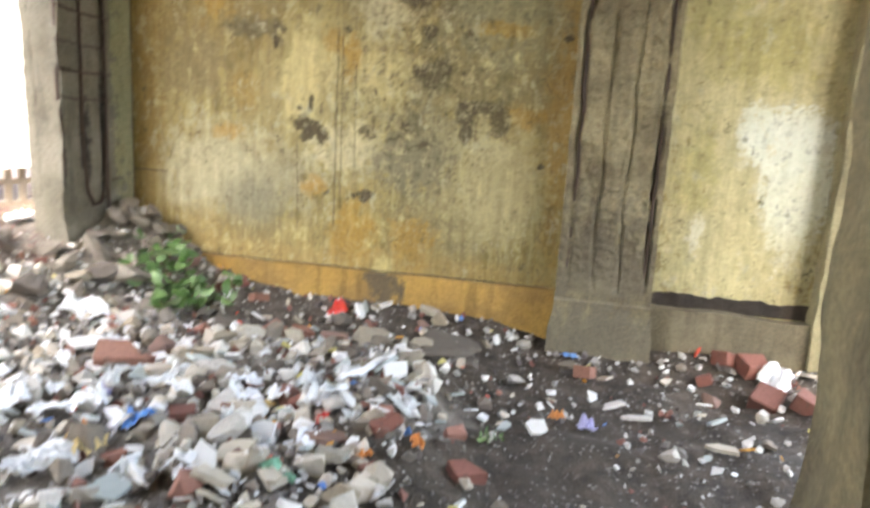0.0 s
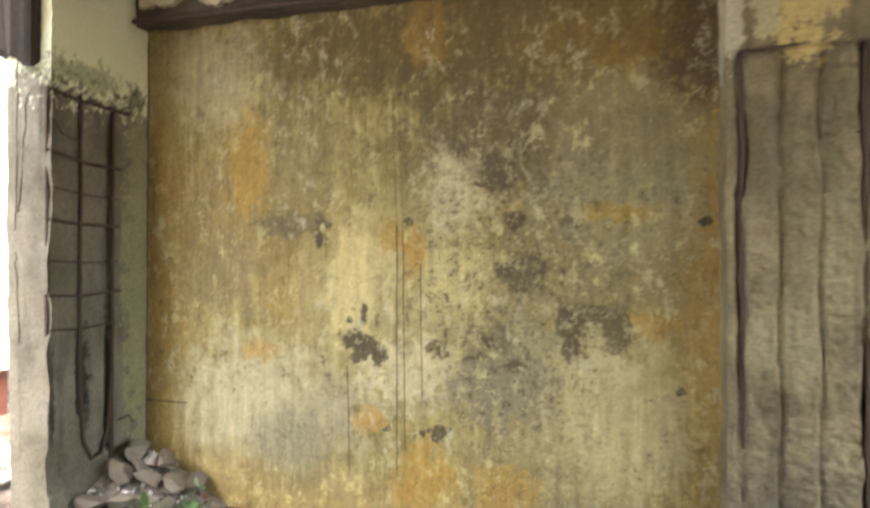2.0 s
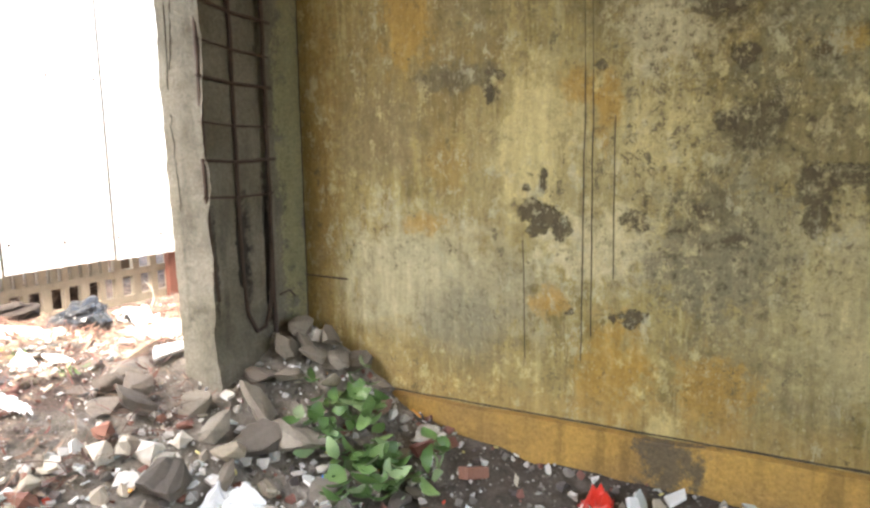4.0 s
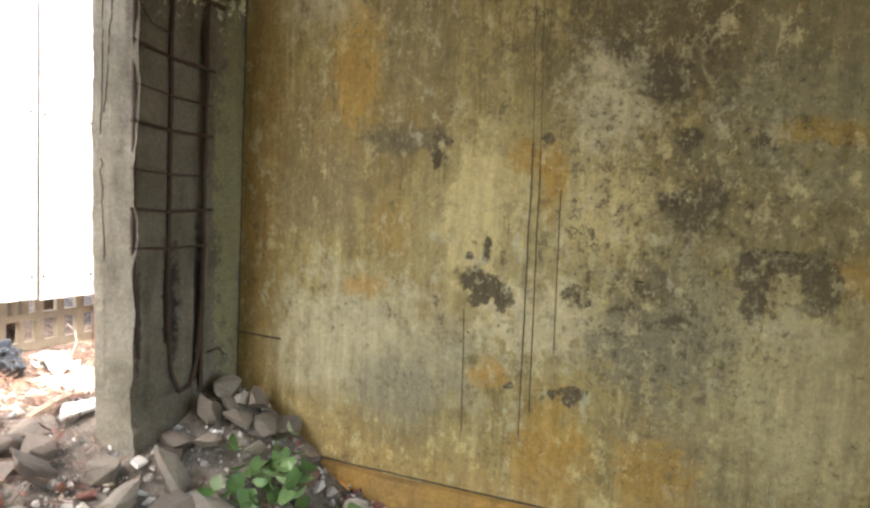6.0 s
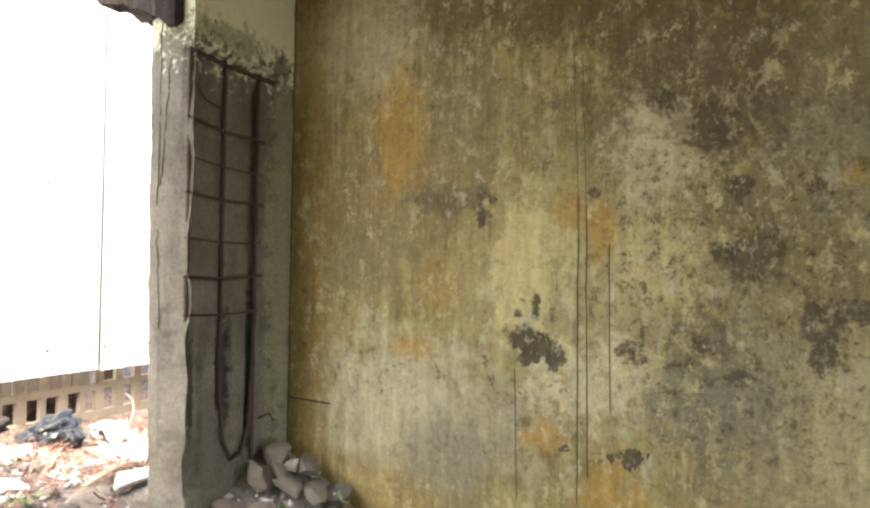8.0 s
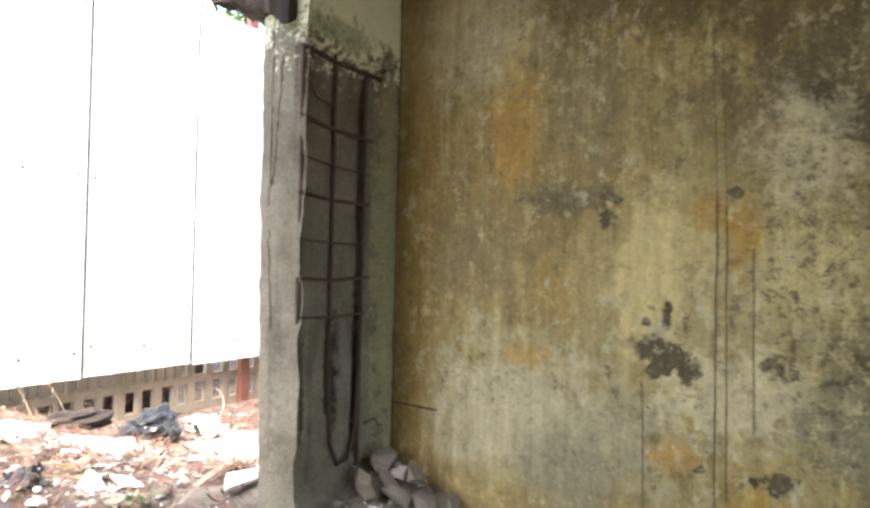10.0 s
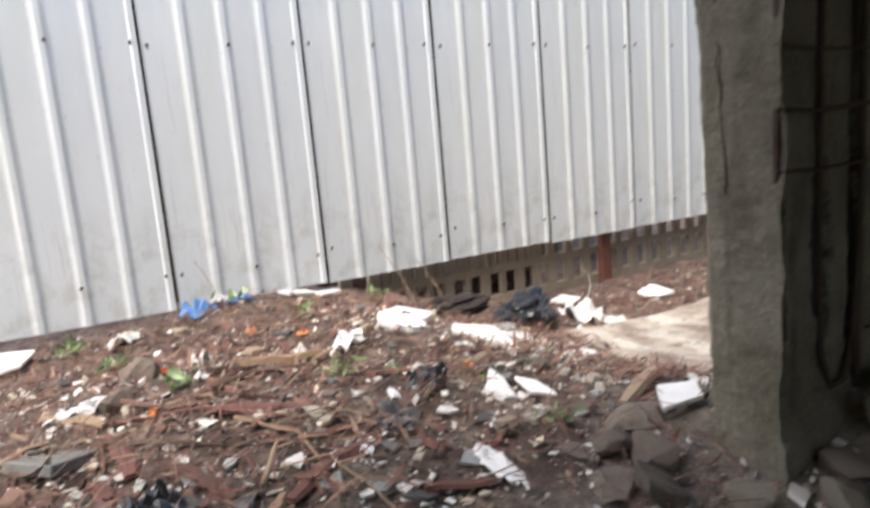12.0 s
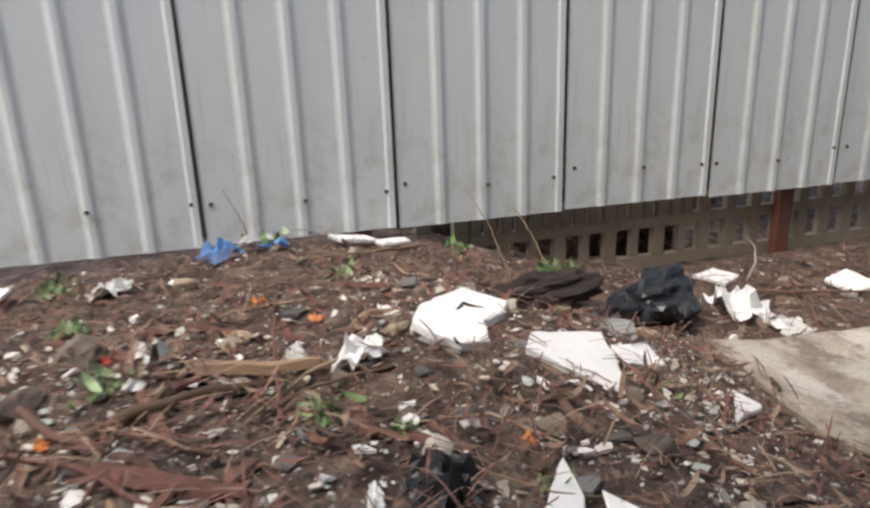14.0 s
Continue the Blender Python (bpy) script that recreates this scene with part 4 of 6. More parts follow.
M_SCRAPS = simple_material("bright_scraps", [(0.75, 0.75, 0.75), (0.62, 0.08, 0.04), (0.10, 0.25, 0.62), (0.75, 0.35, 0.05), (0.70, 0.70, 0.66), (0.60, 0.52, 0.18), (0.72, 0.66, 0.60)], 0.45, 25, rand="island", vary=0.15)
M_FLOOR_PATCH = concrete_material("pale_screed", (0.42, 0.37, 0.31), (0.20, 0.155, 0.12), tuple((-1.9 + 0.29 * (k % 5), 0.1 + 0.31 * (k // 5), 0.16, 0.07, ((0.56, 0.53, 0.48), (0.13, 0.10, 0.08), (0.46, 0.43, 0.38))[k % 3], 0.7, 0.5) for k in range(20)), (0, 1))


def leaf_material():
    s = Shader("green_leaf", 0.45)
    tone = s.ramp(s.rand_object(), [(0.0, (0.07, 0.14, 0.035)), (0.4, (0.115, 0.21, 0.06)), (0.7, (0.20, 0.31, 0.11)), (1.0, (0.32, 0.40, 0.23))])
    s.colour(s.mix(0.4, tone, s.ramp(s.noise(30, 4), [(0.3, (0.3, 0.3, 0.3)), (0.7, (0.7, 0.7, 0.7))]), "OVERLAY"))
    s.bsdf.inputs["Subsurface Weight"].default_value = 0.0
    return s.mat


M_LEAF = leaf_material()


def hull(points):
    """The mesh arrays of the convex hull of some points."""
    bm = bmesh.new()
    for p in points:
        bm.verts.new(p)
    bmesh.ops.convex_hull(bm, input=bm.verts[:])
    loose = [v for v in bm.verts if not v.link_faces]
    bmesh.ops.delete(bm, geom=loose, context="VERTS")
    bm.verts.index_update()
    out = [v.co.copy() for v in bm.verts], [[v.index for v in f.verts] for f in bm.faces]
    bm.free()
    return out


def rock(seed, count=18, flat=0.7, cut=0.75):
    rng = random.Random(seed)
    pts = []
    for _ in range(count):
        v = Vector((rng.gauss(0, 1), rng.gauss(0, 1), rng.gauss(0, 1))).normalized()
        v = Vector((max(-cut, min(cut, v.x)), max(-cut, min(cut, v.y)), max(-cut, min(cut, v.z))))
        pts.append(Vector((v.x, v.y * rng.uniform(0.75, 0.95), v.z * flat)) * 0.62)
    return hull(pts)


def worn_rock(seed, flat=0.7):
    """A larger stone with rounded arrises and an uneven skin."""
    verts, faces = rock(seed, 14, flat, 0.72)
    bm = bmesh.new()
    vs = [bm.verts.new(v) for v in verts]
    for f in faces:
        bm.faces.new([vs[i] for i in f])
    bmesh.ops.bevel(bm, geom=bm.edges[:], offset=0.02, segments=1, affect="EDGES", clamp_overlap=True)
    for v in bm.verts:
        if v.co.length > 0.6:
            v.co *= 0.6 / v.co.length
    bmesh.ops.triangulate(bm, faces=bm.faces[:])
    bmesh.ops.subdivide_edges(bm, edges=[e for e in bm.edges if e.calc_length() > 0.2], cuts=1)
    for v in bm.verts:
        v.co += 0.05 * Vector((fuzz(v.co.x + seed, v.co.y, v.co.z, 5), fuzz(v.co.x, v.co.y + seed, v.co.z, 5), fuzz(v.co.x, v.co.y, v.co.z + seed, 5)))
    return bm


BOARDS = []


def on_board(x, y):
    """Whether a place lies under one of the broken boards."""
    for ring in BOARDS:
        odd = False
        for (ax, ay), (bx, by) in zip(ring, ring[1:] + ring[:1]):
            if (ay > y) != (by > y) and x < ax + (bx - ax) * (y - ay) / (by - ay):
                odd = not odd
        if odd:
            return True
    return False


def scatter(name, variants, count, area, sizes, material, seed, label, category, sink=0.25, tilt=0.6, flat=1.0):
    """One mesh of many small pieces strewn over the ground."""
    rng = random.Random(seed)
    arrays = [(np.array([tuple(v) for v in vs]), fs) for vs, fs in variants]
    verts, faces, base = [], [], 0
    for _ in range(count):
        x, y = area(rng)
        if x is None or on_board(x, y):
            continue
        size = sizes[0] * (sizes[1] / sizes[0]) ** (rng.random() ** 1.6)
        vs, fs = arrays[rng.randrange(len(arrays))]
        turn = np.array(Euler((rng.gauss(0, tilt), rng.gauss(0, tilt), rng.uniform(0, 6.28))).to_matrix())
        z = ground_height(x, y) + size * 0.3 * flat * (1 - 2 * sink) + rng.random() * 0.006
        verts.append((vs * size * np.array((1, rng.uniform(0.6, 1.0), flat))) @ turn.T + np.array((x, y, z)))
        faces += [[i + base for i in f] for f in fs]
        base += len(vs)
    data = bpy.data.meshes.new(name)
    data.from_pydata(np.concatenate(verts).tolist(), [], faces)
    data.materials.append(material)
    return tagged(new(name, data), label, category, kind="stuff")


def inside_area(rng):
    x, y = rng.uniform(-0.1, 5.2), -0.06 - 3.4 * rng.random() ** 1.15
    if x < 0.06 and y > -0.68:
        return None, None
    if 3.1 < x < 3.76 and y > -0.26:
        return None, None
    if (x > 4.55 and y > -0.16) or (3.6 < x < 3.97 and -3.28 < y < -2.96):
        return None, None
    if x > 2.65 and y < -0.45 and rng.random() < 0.72:
        return None, None
    # earth shows between the stones along the wall
    if x > 1.0 and y > -0.8 and rng.random() < 0.55:
        return None, None
    # a bare hollow of dark soil
    if ((x - 3.15) / 0.45) ** 2 + ((y + 1.75) / 0.4) ** 2 < rng.random() * 1.3:
        return None, None
    return x, y


def heap_area(rng):
    x, y = inside_area(rng)
    return (x, y) if x is not None and x < 2.7 + 0.4 * rng.random() else (None, None)


def pale_area(rng):
    x, y = heap_area(rng)
    return (x, y) if x is not None and y < -0.85 - 0.3 * rng.random() else (None, None)


def outside_area(rng):
    x, y = rng.uniform(-3.38, 0.1), rng.uniform(-3.6, 3.2)
    if x > -0.3 and y > -0.7 or (-1.95 < x < -0.8 and 0.34 < y < 1.7 and rng.random() < 0.8):
        return None, None
    return x, y


def near_outside(rng):
    x, y = rng.uniform(-2.6, 0.1), rng.uniform(-3.0, 0.3)
    if x > -0.3 and y > -0.7:
        return None, None
    return x, y


def leaf_shape(long=1.0, wide=0.3, curl=0.15):
    verts, faces = [], []
    for k in range(5):
        f = k / 4
        w = wide * math.sin(math.pi * min(0.97, 0.06 + 0.9 * f)) * 0.5
        z = curl * (f - 0.5) ** 2 * 2
        verts += [(long * (f - 0.5), -w, z + 0.06 * wide), (long * (f - 0.5), 0, z - 0.05 * wide), (long * (f - 0.5), w, z + 0.06 * wide)]
    for k in range(4):
        for j in range(2):
            a = 3 * k + j
            faces.append((a, a + 1, a + 4, a + 3))
    return verts, faces


def chip_shape(seed):
    """A thin angular shard."""
    rng = random.Random(seed)
    n = rng.choice((4, 4, 5, 6))
    ring = [(math.cos(6.283 * (k + rng.uniform(-0.3, 0.3)) / n) * rng.uniform(0.35, 0.6), math.sin(6.283 * (k + rng.uniform(-0.3, 0.3)) / n) * rng.uniform(0.25, 0.5)) for k in range(n)]
    return hull([(x, y, z) for x, y in ring for z in (-0.06, 0.06)])


# rubble stones that can be told apart
STONES = [worn_rock(k, (0.62, 0.7, 0.5, 0.8)[k % 4]) for k in range(7)]
STONE_MESH = []
for k, bm in enumerate(STONES):
    m = bpy.data.meshes.new("rubble_stone")
    bm.to_mesh(m)
    bm.free()
    m.materials.append(M_PALE_STONE if k % 3 == 2 else M_STONE)
    STONE_MESH.append(m)


def stone(x, y, size, seed, label="grey broken stone lying in the rubble", group="rubble stones", mesh=None, lift=0.22, material=None, tilt=0.35):
    rng = random.Random(seed)
    data = mesh or STONE_MESH[rng.randrange(len(STONE_MESH))]
    if material:
        data = data.copy()
        data.materials.clear()
        data.materials.append(material)
    ob = new("rubble_stone", data)
    ob.matrix_basis = pose(*place(x, y, size * lift), rng.gauss(0, 57 * tilt), rng.gauss(0, 57 * tilt), rng.uniform(0, 360)) @ Matrix.Diagonal((size, size * rng.uniform(0.7, 1.0), size * rng.uniform(0.7, 1.0), 1))
    return tagged(ob, label, "stone", group)


rng = random.Random(21)
for k in range(300):
    x, y = inside_area(rng)
    if x is not None:
        stone(x, y, rng.uniform(0.08, 0.19) if x < 2.7 else rng.uniform(0.06, 0.13), 100 + k)
for k in range(75):
    x, y = outside_area(rng)
    if x is not None:
        stone(x, y, rng.uniform(0.06, 0.14), 500 + k, "dark grey stone lying in leaf litter", "stones in the litter", lift=0.1)

# stones heaped in the corner by the column
for x, y, size, z in ((0.14, -0.50, 0.17, 0.02), (0.25, -0.42, 0.18, 0.03), (0.23, -0.27, 0.15, 0.06), (0.30, -0.14, 0.16, 0.05), (0.38, -0.19, 0.19, 0.02), (0.16, -0.32, 0.16, 0.05), (0.12, -0.16, 0.15, 0.02),
                      (0.30, -0.30, 0.14, 0.08), (0.44, -0.10, 0.15, 0.02), (0.20, -0.62, 0.24, 0.0), (0.45, -0.62, 0.30, 0.0), (0.33, -0.75, 0.22, -0.01), (0.62, -0.50, 0.16, 0.0), (0.20, -0.86, 0.18, 0.0),
                      (0.02, -0.80, 0.16, 0.0), (-0.12, -1.02, 0.22, 0.0), (0.28, -1.22, 0.26, 0.0), (0.70, -0.72, 0.17, 0.0), (0.85, -0.80, 0.15, 0.0), (0.98, -0.62, 0.14, 0.0), (-0.25, -0.9, 0.2, 0.0)):
    ob = stone(x, y, size * 1.12, int(x * 900 - y * 77 + 3000), "grey-brown rubble stone heaped by the column", "stones by the column", lift=0.2, material=M_CORNER_STONE if x > 0 else M_DARK_STONE)
    ob.location.z += z

# large flat stones on the floor
for x, y, size, tone in ((2.12, -0.70, 0.40, M_STONE), (2.55, -0.66, 0.56, M_STONE), (1.30, -0.95, 0.2, M_PALE_STONE), (2.35, -1.98, 0.22, M_STONE), (1.9, -0.9, 0.2, M_PALE_STONE)):
    m = STONE_MESH[2].copy()
    m.materials.clear()
    m.materials.append(tone)
    ob = stone(x, y, size, int(100 * x), "large flat grey stone on the rubble floor", "flat stones", m, 0.05, tilt=0.08)
    ob.scale.z *= 0.5


def brick(x, y, size, seed, turn=0):
    rng = random.Random(seed)
    bm = box_bm(-0.5, 0.5, -0.32, 0.32, -0.22, 0.22)
    bmesh.ops.bisect_plane(bm, geom=bm.verts[:] + bm.edges[:] + bm.faces[:], plane_co=(0.25, 0.1, 0.1), plane_no=(1, rng.uniform(-0.5, 0.7), rng.uniform(-0.3, 0.6)), clear_outer=True)
    bmesh.ops.holes_fill(bm, edges=bm.edges[:])
    bmesh.ops.bevel(bm, geom=bm.edges[:], offset=0.03, segments=1, affect="EDGES", clamp_overlap=True)
    for v in bm.verts:
        if v.co.length > 0.62:
            v.co *= 0.62 / v.co.length
    bmesh.ops.triangulate(bm, faces=bm.faces[:])
    for v in bm.verts:
        v.co += 0.03 * Vector((fuzz(*v.co, 6), fuzz(v.co.x + 3, v.co.y, v.co.z, 6), fuzz(v.co.x, v.co.y + 3, v.co.z, 6)))
    ob = part("brick", bm, M_BRICK)
    ob.matrix_basis = pose(*place(x, y, size * 0.16), rng.uniform(-25, 25), rng.uniform(-25, 25), turn + rng.uniform(0, 90)) @ Matrix.Diagonal((size, size, size, 1))
    return tagged(ob, "broken red brick lying in rubble", "brick", "broken bricks")


for x, y, size in ((1.59, -0.82, 0.20), (1.14, -1.58, 0.24), (4.36, -0.22, 0.22), (4.22, -0.16, 0.19), (4.34, -0.56, 0.22), (4.52, -0.62, 0.2), (2.46, -1.48, 0.15), (2.9, -1.95, 0.14), (1.75, -2.0, 0.13), (1.72, -0.72, 0.16), (3.36, -0.55, 0.15),
                   (2.15, -1.75, 0.12), (1.9, -1.9, 0.12), (2.55, -1.9, 0.13), (0.92, -0.25, 0.12), (1.0, -0.18, 0.11), (1.2, -0.3, 0.12), (4.05, -0.35, 0.13)):
    brick(x, y, size, int(1000 * x))


def crumple(name, x, y, long, wide, height, material, seed, label, category, turn=0, cells=14, lift=0.012):
    """A creased sheet with a torn outline, lying on the ground."""
    rng = random.Random(seed)
    ox, oy = rng.uniform(0, 50), rng.uniform(0, 50)
    verts, faces, keep = [], [], {}
    c, s = math.cos(radians(turn)), math.sin(radians(turn))
    for j in range(cells + 1):
        for i in range(cells + 1):
            u, v = i / cells - 0.5, j / cells - 0.5
            r = math.hypot(u, v) * 2
            edge = 0.86 + 0.30 * fuzz(math.cos(math.atan2(v, u)) + ox, math.sin(math.atan2(v, u)) + oy, 0, 1.9)
            keep[i, j] = r < edge
            lx, ly = u * long + 0.09 * long * fuzz(u + ox, v, 1, 4), v * wide + 0.09 * wide * fuzz(u, v + oy, 2, 4)
            px, py = x + c * lx - s * ly, y + s * lx + c * ly
            fold = abs(fuzz(u * 1.0 + ox, v * 1.0 + oy, 0, 3.2)) * 1.5 + abs(fuzz(u + oy, v + ox, 0, 7.5)) * 0.7
            verts.append((px, py, ground_height(px, py) + lift + height * fold * max(0.15, 1 - r * r * 0.7)))
    w = cells + 1
    for j in range(cells):
        for i in range(cells):
            if all(keep[a] for a in ((i, j), (i + 1, j), (i + 1, j + 1), (i, j + 1))):
                faces.append((j * w + i, j * w + i + 1, (j + 1) * w + i + 1, (j + 1) * w + i))
    bm = bmesh.new()
    vs = [bm.verts.new(v) for v in verts]
    for f in faces:
        bm.faces.new([vs[i] for i in f])
    bmesh.ops.delete(bm, geom=[v for v in bm.verts if not v.link_faces], context="VERTS")
    return tagged(part(name, bm, material), label, category)


# scraps on the floor inside
crumple("paper", 0.50, -1.06, 0.34, 0.26, 0.09, M_PAPER, 1, "crumpled white paper on grey rubble", "paper", 20)
crumple("plastic_bag", 1.47, -1.72, 0.36, 0.24, 0.08, M_FILM, 2, "crumpled cloudy plastic bag on the rubble", "bag", 30)
crumple("wrapper", 1.75, -0.26, 0.19, 0.13, 0.10, M_RED, 3, "shiny red wrapper by the plinth", "wrapper", 10)
crumple("plastic_bag", 2.50, -1.55, 0.36, 0.22, 0.07, M_FILM, 4, "torn cloudy plastic bag on the rubble", "bag", -10)
crumple("plastic_bag", 4.44, -0.32, 0.30, 0.22, 0.12, M_PAPER, 5, "white plastic bag on broken bricks", "bag", 40)
crumple("wrapper", 1.62, -2.12, 0.19, 0.14, 0.08, M_BLUE, 6, "bright blue plastic wrapper", "wrapper", 15)
crumple("wrapper", 1.56, -2.36, 0.24, 0.22, 0.08, M_YELLOW, 7, "orange and yellow wrapper", "wrapper")
crumple("wrapper", 1.52, -2.30, 0.13, 0.10, 0.10, M_ORANGE, 8, "torn orange wrapper on rubble", "wrapper")
crumple("wrapper", 1.35, -2.0, 0.13, 0.11, 0.08, M_PURPLE, 9, "lilac plastic wrapper on rubble", "wrapper")
crumple("wrapper", 2.30, -2.32, 0.17, 0.10, 0.05, M_GREEN, 10, "green plastic wrapper on rubble", "wrapper")
crumple("wrapper", 2.70, -1.95, 0.08, 0.07, 0.06, M_ORANGE, 11, "small orange wrapper on rubble", "wrapper")
crumple("wrapper", 2.54, -2.10, 0.08, 0.06, 0.05, M_ORANGE, 12, "small orange wrapper on rubble", "wrapper")
crumple("wrapper", 3.22, -1.30, 0.10, 0.08, 0.07, M_ORANGE, 13, "orange and white wrapper", "wrapper")
crumple("wrapper", 3.36, -1.36, 0.12, 0.08, 0.06, M_PURPLE, 14, "pale blue crumpled wrapper", "wrapper")
crumple("wrapper", 3.27, -0.33, 0.12, 0.08, 0.05, M_BLUE, 15, "blue plastic scrap at the column's foot", "wrapper")
crumple("paper", 1.86, -1.72, 0.24, 0.18, 0.07, M_PAPER, 16, "crumpled white paper scrap", "paper")
crumple("paper", 2.06, -1.50, 0.26, 0.16, 0.07, M_FILM, 17, "crumpled grey-white plastic scrap", "paper", 60)
crumple("paper", 2.28, -2.02, 0.20, 0.14, 0.05, M_PAPER, 18, "crumpled white paper scrap", "paper", 100)
crumple("paper", 1.25, -1.25, 0.16, 0.12, 0.05, M_PAPER, 19, "small white paper scrap", "paper", 70)
crumple("wrapper", 2.0, -1.78, 0.10, 0.07, 0.05, M_YELLOW, 20, "small yellow wrapper on rubble", "wrapper", 70)
scrap_rng = random.Random(63)
for k in range(26):
    x, y = scrap_rng.uniform(0.5, 2.3), scrap_rng.uniform(-2.6, -1.15)
    size = scrap_rng.uniform(0.12, 0.28)
    white = k % 3 != 1
    crumple("plastic_bag" if white else "paper", x, y, size, size * scrap_rng.uniform(0.5, 0.8), 0.06, M_PAPER if white else M_FILM, 400 + k, "crumpled white plastic scrap on rubble" if white else "cloudy plastic scrap on rubble", "bag" if white else "paper", scrap_rng.uniform(0, 180), 12, 0.035)
crumple("wrapper", 2.28, -1.86, 0.09, 0.06, 0.04, M_RED, 24, "small red wrapper on rubble", "wrapper", 70)


def lath(name, a, b, wide, thick, material, label, category, seed=0, lift=0.015, bow=0.0):
    """A split strip of wood lying between two places on the ground."""
    a, b = Vector(a), Vector(b)
    way = (b - a).normalized()
    side = Vector((-way.y, way.x))
    verts, faces = [], []
    n = 12
    for k in range(n + 1):
        f = k / n
        c = a.lerp(b, f)
        w = wide * (0.55 + 0.45 * math.sin(math.pi * min(0.94, 0.10 + f * 0.9))) * (1 + 0.3 * fuzz(f * 3 + seed, 0, 0, 2))
        c = c + side * 4 * bow * f * (1 - f)
        c = c + side * 0.15 * wide * fuzz(f + seed, 3, 0, 2.5)
        z = max(ground_height(c.x, c.y), 0.5 * (ground_height(*a) * (1 - f) + ground_height(*b) * f) + 0.5 * ground_height(c.x, c.y)) + lift
        for u, h in ((-0.5, 0.0), (-0.3, thick), (0.3, thick * 0.9), (0.5, 0.0)):
            p = c + side * w * u
            verts.append((p.x, p.y, z + h))
    for k in range(n):
        for j in range(4):
            q = (j + 1) % 4
            faces.append((4 * k + j, 4 * k + 4 + j, 4 * k + 4 + q, 4 * k + q))
    faces += [(0, 1, 2, 3), (4 * n + 3, 4 * n + 2, 4 * n + 1, 4 * n)]
    bm = bmesh.new()
    vs = [bm.verts.new(v) for v in verts]
    for f in faces:
        bm.faces.new([vs[i] for i in f])
    bmesh.ops.recalc_face_normals(bm, faces=bm.faces[:])
    return tagged(part(name, bm, material), label, category)


def twig(points, r, material, label, seed=0, group="fallen twigs"):
    """A thin bent stick; points are x, y and the height over the ground."""
    line = []
    pts = [Vector((x, y, ground_height(x, y) + z)) for x, y, z in points]
    for a, b in zip(pts, pts[1:]):
        for k in range(6):
            p = a.lerp(b, k / 6)
            line.append(p + Vector((fuzz(p.x + seed, p.y, 0, 8), fuzz(p.x, p.y + seed, 0, 8), 0.5 * fuzz(p.x, p.y, seed, 8))) * 0.014)
    line.append(pts[-1])
    radii = [r * (1.1 - 0.6 * k / len(line)) for k in range(len(line))]
    v, f = tube(line, radii, 6)
    ob = tagged(part("twig", mesh_of("twig", v, f, material, True)), label, "twig", group)
    if r > 0.0065 and len(pts) > 2:
        fork = line[7]
        way = (pts[-1] - pts[0]).normalized()
        side = Vector((-way.y, way.x, 0)) * (1 if seed % 2 else -1)
        end = fork + (way * 0.7 + side) * 0.12
        end.z = ground_height(end.x, end.y) + 0.015
        v, f = tube([fork, (fork + end) / 2 + Vector((0, 0, 0.012)), end], [r * 0.6, r * 0.5, r * 0.3], 5)
        part("side_shoot", mesh_of("side_shoot", v, f, material, True), None, ob)
    return ob


